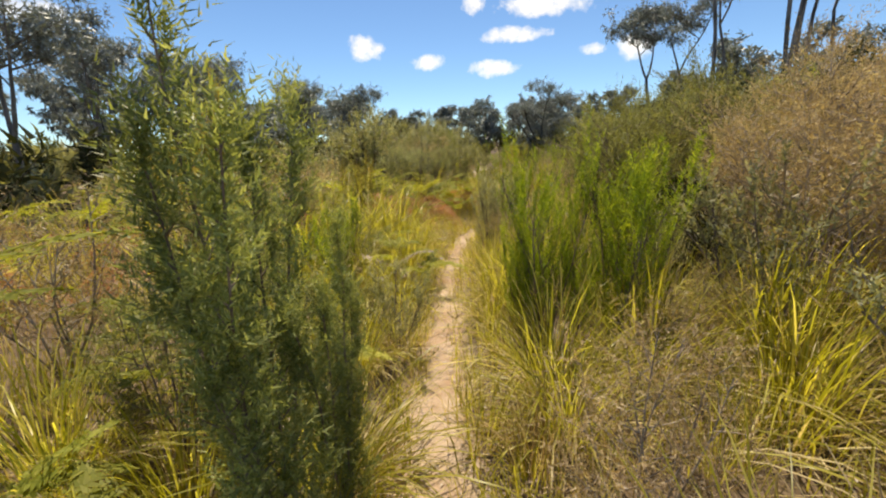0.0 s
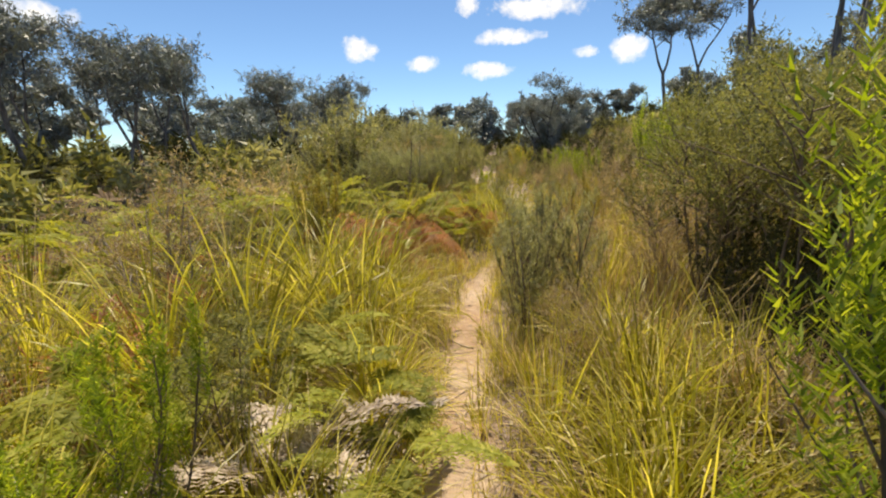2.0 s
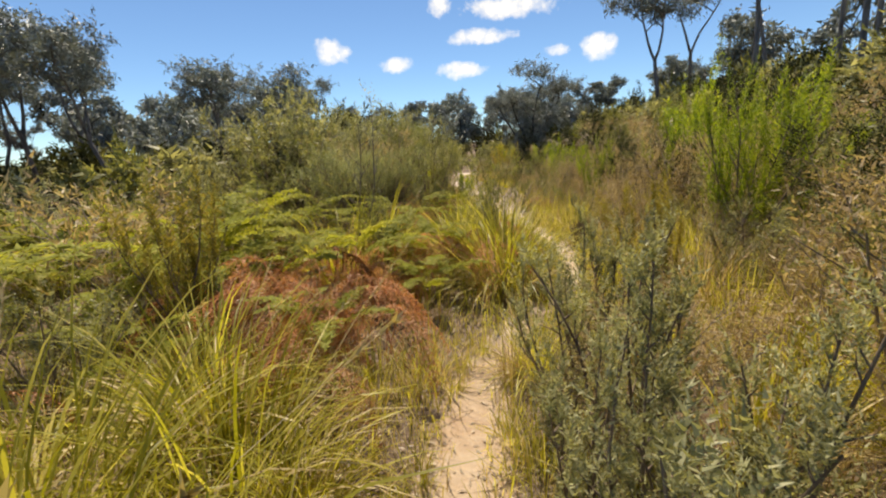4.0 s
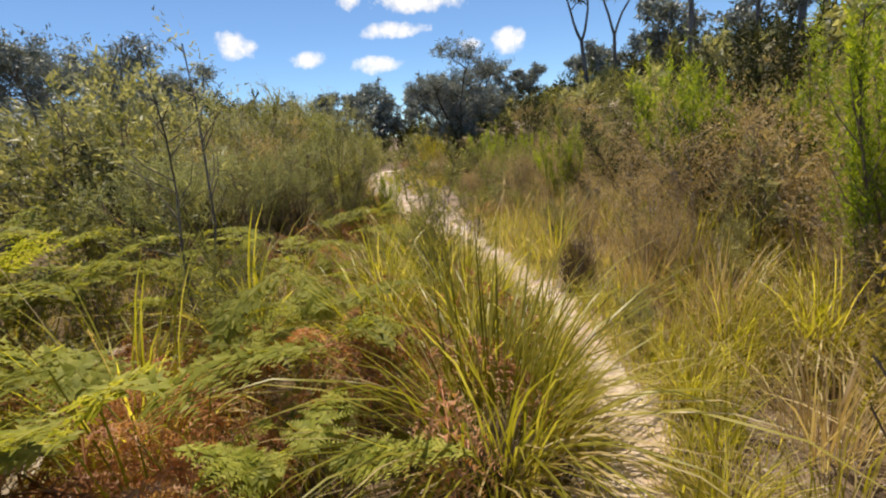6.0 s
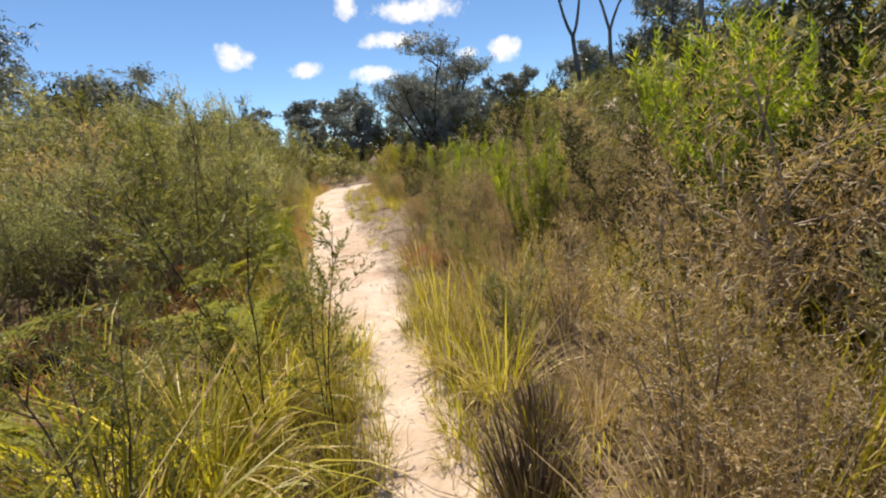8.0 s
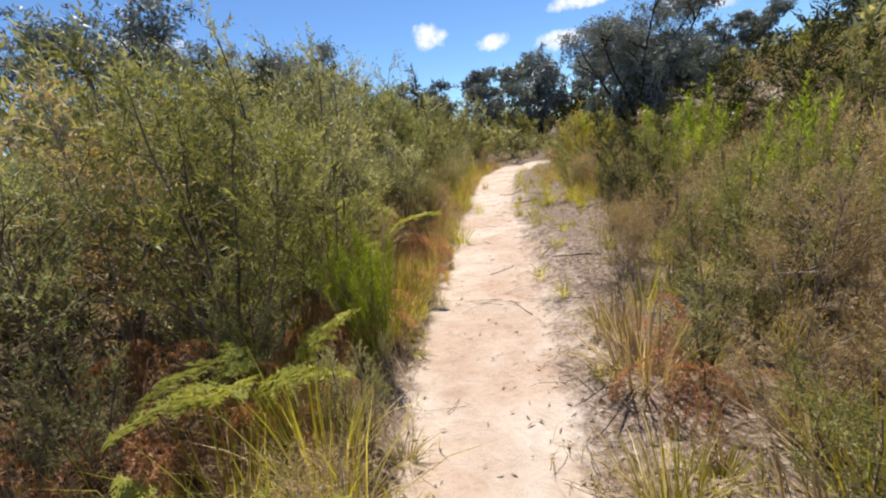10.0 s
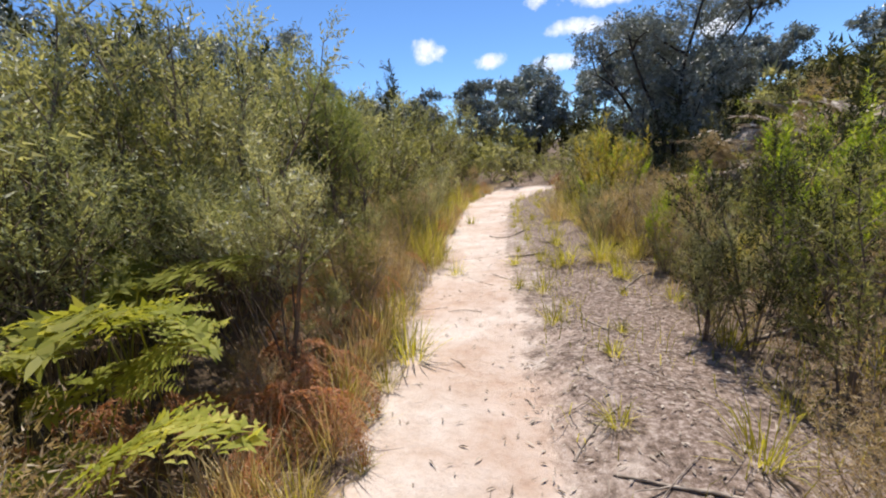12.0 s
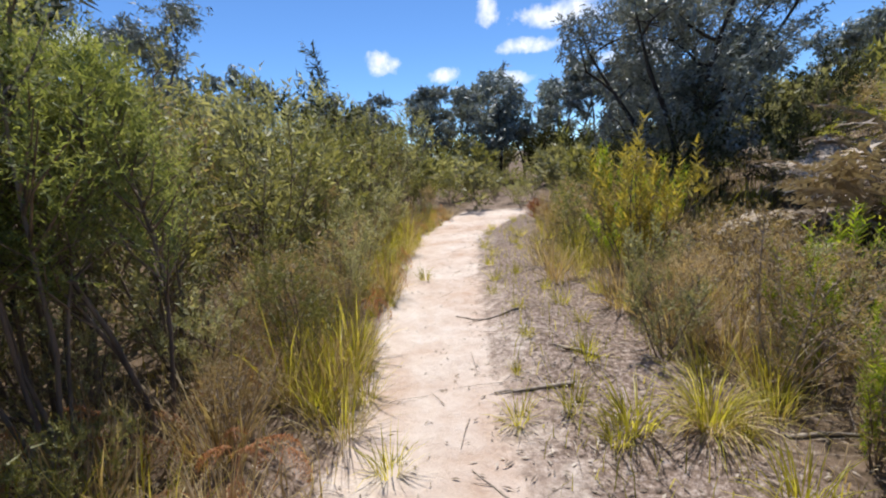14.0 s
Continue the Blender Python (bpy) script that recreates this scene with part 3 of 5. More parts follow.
def protos():
    P = PROTO

    def shrub(key, seeds, name, label, group, mat, bark=B_TWIG, **kw):
        P[key] = [woody(name, label, "shrub", group, mat, bark, s, **kw) for s in seeds]
        P[key + "_mid"] = [woody(name, label, "shrub", group, mat, bark, s + 60, joined="mid", **kw) for s in seeds[:2]]
        P[key + "_far"] = [woody(name, label, "shrub", group, mat, bark, s + 90, joined="low", **kw) for s in seeds[:2]]

    shrub("needle", (1, 2, 3), "needle_shrub", "olive-green fine-leaved tea-tree shrub beside the sandy track", "tea-tree shrubs", M_OLIVE,
          height=1.6, radius=.55, stems=6, branches=12, twigs=9, leaves=12, leaf=(.034, .0078), lean=.45)
    # stands as dark scrub, and small as added fill that blackens hollows under tea-trees
    shrub("dark", (4, 5), "dark_shrub", "tall dense needle-leaved shrub, its dark green deepened to give shade in hollows", "dark shrubs", M_SHADE_DARK,
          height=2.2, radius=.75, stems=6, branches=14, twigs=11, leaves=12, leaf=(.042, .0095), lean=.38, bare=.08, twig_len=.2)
    shrub("bright", (7, 8), "wattle_shrub", "bright green upright wattle shrub with narrow leaves", "wattle shrubs", M_BRIGHT,
          height=1.8, radius=.5, stems=8, branches=13, twigs=6, leaves=13, leaf=(.055, .0075), lean=.42, lift=.65, out=.5, twig_len=.27, spread=.3, bare=.0)
    shrub("broom", (72, 73), "broom_shrub", "upright golden-green broom-like shrub", "broom shrubs", M_GOLD,
          height=1.7, radius=.42, stems=9, branches=12, twigs=6, leaves=12, leaf=(.05, .0075), lean=.34, lift=.7, out=.45, twig_len=.27, spread=.28, bare=.0)
    shrub("grey", (9, 10), "heath_shrub", "soft grey-green heath shrub with small leaves", "heath shrubs", M_GREY,
          height=1.1, radius=.42, stems=6, branches=10, twigs=8, leaves=12, leaf=(.026, .008), lean=.5, lift=.25, twig_len=.13, bare=.08)
    shrub("tgrey", (70, 71), "heath_shrub", "tall soft grey-green heath shrub beside the track", "tall heath shrubs", M_GREY,
          height=1.9, radius=.62, stems=6, branches=12, twigs=9, leaves=13, leaf=(.032, .008), lean=.45, lift=.22, twig_len=.19, bare=.1)
    shrub("dry", (12, 13), "dry_shrub", "half-dead brown twiggy shrub with sparse dry leaves", "dry shrubs", M_BROWN, B_PALE,
          height=1.5, radius=.6, stems=7, branches=12, twigs=8, leaves=11, leaf=(.034, .0066), lean=.5, twig_len=.22, spread=1.1, bare=.16)
    P["slim"] = [woody("slender_shrub", "slender upright dark green needle-leaved shrub", "shrub", "slender shrubs", M_GREEN, B_TWIG, 6,
                       height=3.0, radius=.3, stems=5, branches=40, twigs=11, leaves=13, leaf=(.034, .0065), lean=.045, bare=.05, lift=.3, twig_len=.17, top=.25)]
    P["wattle"] = [woody("wattle_shrub", "dense bright green wattle shrub with upright feathery shoots", "shrub", "wattle shrubs", M_BRIGHT, B_TWIG, s, height=1.8, radius=.55, stems=10, branches=13, twigs=5,
                         leaves=26, leaf=(.042, .0058), lean=.26, lift=.5, out=.75, twig_len=.32, spread=.24, bare=.0, top=.6) for s in (107, 108)]
    P["canopy"] = [woody("tea_tree", "dense olive tea-tree overhanging a dark bare hollow", "shrub", "overhanging tea-trees", M_OLIVE, B_TWIG, s, height=2.2, radius=.85, stems=7, branches=14, twigs=15,
                         leaves=13, leaf=(.032, .0085), lean=.55, bare=.62, twig_len=.2, top=.8, trunk=.016) for s in (111, 112)]
    P["sagecan"] = [woody("tea_tree", "grey-green tea-tree with a dark twiggy hollow below", "shrub", "grey-green tea-trees", M_SAGE, B_TWIG, s, height=1.8, radius=.7, stems=7, branches=14, twigs=12,
                          leaves=13, leaf=(.028, .0075), lean=.5, bare=.45, twig_len=.18, top=.7, trunk=.014) for s in (119, 120)]
    P["drycan"] = [woody("dry_shrub", "pale brown half-dead twiggy shrub with a dark hollow beneath", "shrub", "overhanging dry shrubs", M_BROWN, B_PALE, s, height=2.1, radius=.8, stems=8, branches=15, twigs=13,
                         leaves=13, leaf=(.026, .0055), lean=.5, bare=.4, twig_len=.22, top=.75, spread=1.1, trunk=.014) for s in (117, 118)]
    P["wand"] = [woody("slender_heath", "slender grey-green heath shrub with upright wand-like shoots", "shrub", "slender heath", M_GREY, B_TWIG, s, height=1.3, radius=.26, stems=6, branches=13, twigs=6,
                       leaves=17, leaf=(.022, .0062), lean=.24, lift=.3, out=.7, twig_len=.12, spread=.7, bare=.08, top=.4) for s in (113, 114)]
    P["cone"] = [woody("conical_shrub", "dark green conical shrub rising above the scrub", "shrub", "", M_GREEN, B_TWIG, 115, height=2.6, radius=.55, stems=3, branches=34, twigs=11,
                       leaves=13, leaf=(.036, .0075), lean=.1, bare=.4, lift=.35, twig_len=.18, top=.2, trunk=.02)]
    P["flower"] = [flowering(116)]
    P["red"] = [woody("reddish_shrub", "low reddish-brown shrub at the track's edge", "shrub", "", M_RED, B_TWIG, 14,
                      height=.5, radius=.3, stems=6, branches=7, twigs=6, leaves=10, leaf=(.035, .014), lean=.6)]
    P["far"] = [woody("far_shrub", "grey-olive scrub bush farther off among others", "shrub", "far scrub", mt, B_TWIG, s,
                      height=2.0, radius=.85, stems=4, branches=8, twigs=4, leaves=3, leaf=(.26, .085), lean=.5, twig_len=.26, joined=True, bare=.05) for s, mt in ((15, M_OLIVE), (16, M_GREY), (17, M_SHADE_DARK))]
    P["tuss"] = [tussock("grass_tussock", "large yellow-green sword-grass tussock with arching blades", "sword-grass tussocks", s, n=300, length=1.1, width=.0095, droop=2.0, spread=1.35, base_r=.2, dry=.3, seg=5, stalks=6) for s in (20, 21, 22)]
    P["hero"] = [tussock("grass_tussock", "broad yellow-green sword-grass tussock with a skirt of dead blades", "sword-grass tussocks", 29, n=460, length=1.25, width=.0095, droop=1.7, spread=1.4, base_r=.24, dry=.3, stalks=6)]
    P["tuft"] = [tussock("grass_tuft", "small yellow-green grass tuft on sandy ground", "grass tufts", s, n=55, length=.3, width=.006, base_r=.07, spread=1.2, dry=0, seg=3) for s in (23, 24)]
    P["sedge"] = [tussock("sedge_clump", "upright clump of straw-green sedge stems", "sedge clumps", s, n=120, length=.85, width=.008, spread=.65, dry=.5, droop=.65, base_r=.2, seg=3) for s in (25, 26)]
    P["gold"] = [tussock("sedge_clump", "dry orange-brown sedge clump beside the track", "dry sedge clumps", 27, n=120, length=.8, width=.009, spread=.65, dry=.3, droop=.65, base_r=.2, seg=3, mat=M_BROWN)]
    P["thatch"] = [tussock("dead_sedge", "dark dead sedge clump with a few pale stems", "dead sedge clumps", 28, n=340, length=.5, width=.008, spread=.5, dry=.2, droop=.5, base_r=.12, seg=4, mat=M_THATCH)]
    P["fern"] = [bracken("bracken_fern", "green bracken fern with arching fronds", "green bracken", s, M_FERN, height=1.2) for s in (30, 31)]
    P["dead"] = [bracken("dead_bracken", "rust-brown dead bracken with collapsed fronds", "dead bracken", s, M_RUST, height=.85, dead=True, fronds=9) for s in (32, 33)]
    for key, count in (("_mid", 4), ("_far", 3)):
        P["dead" + key] = [bracken("dead_bracken", "rust-brown dead bracken with collapsed fronds", "dead bracken", 35, M_RUST, height=.85, dead=True, fronds=8, pinnules=count)]
        P["fern" + key] = [bracken("bracken_fern", "green bracken fern with arching fronds", "green bracken", 36, M_FERN, height=1.2, pinnules=count + 2)]
    P["straw"] = [bracken("dead_bracken", "pale straw-coloured dead bracken fronds on the bank", "pale dead bracken", 34, M_PALE, height=.6, size=.85, fronds=9)]
    P["gum"] = [gum("gum_tree", "small grey-green gum tree with open crown", "gum trees", M_BLUE, B_GREY, s, height=5.2, crown=1.9, limbs=10, boughs=8, twigs=6, leaves=12, trunk=.07, leaf=(.13, .04), tight=.045, low=.38, clear=.42, flat=.4) for s in (40, 41, 42)]
    P["gum_far"] = [gum("gum_tree", "grey-green gum tree in the far tree line", "far gum trees", M_BLUE, B_GREY, s, height=5.4, crown=2.2, limbs=10, boughs=8, twigs=5, leaves=7, trunk=.08, leaf=(.26, .09), clear=.32, tight=.045, low=.28, flat=.45, joined=True) for s in (140, 141, 142)]
    P["round"] = [gum("she_oak_tree", "dense dark round-crowned tree behind the scrub", "dark trees", M_BLUE, B_BLACK, s, height=5.0, crown=2.4, clear=.12, limbs=14, boughs=8, twigs=5, leaves=6, leaf=(.29, .105), forks=3, trunk=.1, joined=True) for s in (43, 143)]
    P["big"] = [gum("dark_slope_tree", "large dense dark spreading tree on the slope beside the track", "", M_BLUE, B_BLACK, 47, height=5.3, crown=2.7, clear=.08, limbs=34, boughs=11, twigs=8, leaves=13, leaf=(.11, .034), forks=5, trunk=.11, tight=.03, low=.03)]
    P["tall"] = [gum("tall_gum_tree", "tall thin-trunked gum tree with bare lower trunk", "tall gum trees", M_BLUE, B_GREY, s, height=13, crown=2.4, clear=.5, limbs=9, boughs=5, twigs=5, leaves=10, leaf=(.24, .08), trunk=.09, lean=.05, twig_len=.6) for s in (44, 45)]
    P["pole"] = [gum("tall_gum_tree", "tall gum tree with a bare thin trunk and sparse crown", "tall gum trees", M_BLUE, B_GREY, s, height=13, crown=1.7, clear=.35, limbs=9, boughs=4, twigs=4, leaves=9, leaf=(.2, .06), trunk=.08, lean=.04, twig_len=.6, low=.3) for s in (144, 145)]
    P["sapling"] = [woody("bare_sapling", "thin dark sapling with few small leaves", "sapling", "", M_OLIVE, B_BLACK, 46, height=1.7, radius=.36, stems=3, branches=11, twigs=7, leaves=13,
                          leaf=(.03, .010), lean=.24, bare=.3, trunk=.007, twig_len=.13)]
    P["wisp"] = [woody("bare_sapling", "thin pale half-bare sapling above the bracken", "sapling", "", M_GREY, B_GREY, 49, height=3.5, radius=.55, stems=2, branches=12, twigs=5, leaves=4,
                       leaf=(.05, .013), lean=.12, bare=.42, trunk=.017, twig_len=.22)]
    P["stemmy"] = [woody("tall_shrub", "tall open tea-tree with bare brown stems", "shrub", "tall tea-trees", M_GREEN, B_TWIG, 48, height=2.8, radius=.8, stems=5, branches=18, twigs=10, leaves=13,
                         leaf=(.036, .008), lean=.14, bare=.5, trunk=.02, twig_len=.2, top=.3)]


protos()
USED = set()
PLACED = []


def put(kind, x, y, scale=1.0, turn=None, pick=None, rng=RNG, squash=1.0, tilt=0.0, sink=0.0):
    ps = PROTO[kind]
    i = int(rng.integers(len(ps))) if pick is None else pick % len(ps)
    turn = rng.uniform(0, 360) if turn is None else turn
    m = pose(x, y, gz(x, y) - sink, tilt, 0, turn) @ Matrix.Diagonal((scale, scale, scale * squash, 1))
    ob = ps[i]
    if (kind, i) in USED:
        ob = copy_thing(ob, Matrix())
    USED.add((kind, i))
    ob.matrix_basis = m
    PLACED.append((kind, x, y))
    return ob


# the walker's line, kept free of plants
WALK = np.array([tuple(m.translation)[:2] for _, m in PATH])
LINE = np.concatenate([np.linspace(a, b, 12) for a, b in zip(WALK[:-1], WALK[1:])])


def clear_of_walk(x, y, r):
    return float(np.min(np.hypot(LINE[:, 0] - x, LINE[:, 1] - y))) > r


def detail(k, x, y):
    """Shrubs close to the track are built finest."""
    if k + "_mid" not in PROTO:
        return k
    d = float(np.min(np.hypot(LINE[:, 0] - x, LINE[:, 1] - y)))
    return k if d < 2.1 else k + "_mid" if d < 3.6 else k + "_far"


TALL = {"tuft": .25, "broom": 1.8, "tgrey": 1.9, "needle": 1.6, "dark": 2.2, "slim": 2.4, "bright": 1.8, "grey": 1.1, "dry": 1.5, "far": 2, "sapling": 1.7, "stemmy": 2.8}
WIDE = {"broom": .5, "tgrey": .65, "needle": .6, "dark": .8, "bright": .55, "grey": .5, "wand": .2, "dry": .65, "far": .9, "tuss": .3, "fern": .3, "dead": .3, "straw": .4, "sedge": .2, "gold": .2, "tuft": .05}


# spots held by the plants set by hand: x, y, radius
OPEN = [(-.75, 13.5, .55), (-2.1, 11.7, .4), (2.4, 5.4, .9), (.75, 3.1, .5), (-.6, 3.1, .3), (1.0, 4.4, .3), (1.75, 8.3, .4), (6.4, 23.1, 1.9), (2.25, 11.3, .5), (3.2, 22.9, .5), (1.0, 14.85, .45), (.1, 16.9, .5), (.3, 17.9, .5), (.66, 9.4, .5), (.25, 9.2, .75), (.95, 10.3, .3), (-.85, 8.6, 1.0), (.2, 19.7, .95), (5.7, 26.3, .6), (4.9, 21.8, .7), (1.05, 18.2, .25), (-.2, 16.6, .85), (-.3, 17.6, .75), (-.1, 18.4, .55), (-.9, 14.1, .7), (2.6, 3.3, .8), (2.3, 4.5, .7)]


def scatter(u0, u1, y0, y1, spacing, mix, size, seed=0, grow=0.0, squash=(0.9, 1.1), over=0.0):
    """Plants at offsets u0..u1 from the track, between y0 and y1; mix: kind -> weight; grow: added size per metre from the track; over: how far they may lean over it."""
    rng = np.random.default_rng(100 + seed)
    kinds = list(mix)
    w = np.array([mix[k] for k in kinds], float)
    w /= w.sum()
    got = np.zeros((0, 2))
    tries = int(10 * abs(u1 - u0) * (y1 - y0) / spacing ** 2)
    for _ in range(tries):
        y, u = rng.uniform(y0, y1), rng.uniform(u0, u1)
        x = float(track_x(y)) + u
        k = kinds[rng.choice(len(kinds), p=w)]
        s = rng.uniform(*size) + grow * (abs(u) - min(abs(u0), abs(u1)))
        r = WIDE[k] * s
        if abs(u) < track_w(y) + r - over or y < .75 * min(abs(u), 12) - .8:
            continue
        tall = TALL.get(k, .85) * s
        if not clear_of_walk(x, y, r + .12 if tall > 1.1 else r + .2 if tall > .45 else .12):
            continue
        if any((x - a) ** 2 + (y - b) ** 2 < q * q for a, b, q in OPEN):
            continue
        if len(got) and np.min((got[:, 0] - x) ** 2 + (got[:, 1] - y) ** 2) < spacing ** 2:
            continue
        got = np.vstack([got, (x, y)])
        put(detail(k, x, y), x, y, s, rng=rng, squash=rng.uniform(*squash), tilt=rng.uniform(-5, 5))


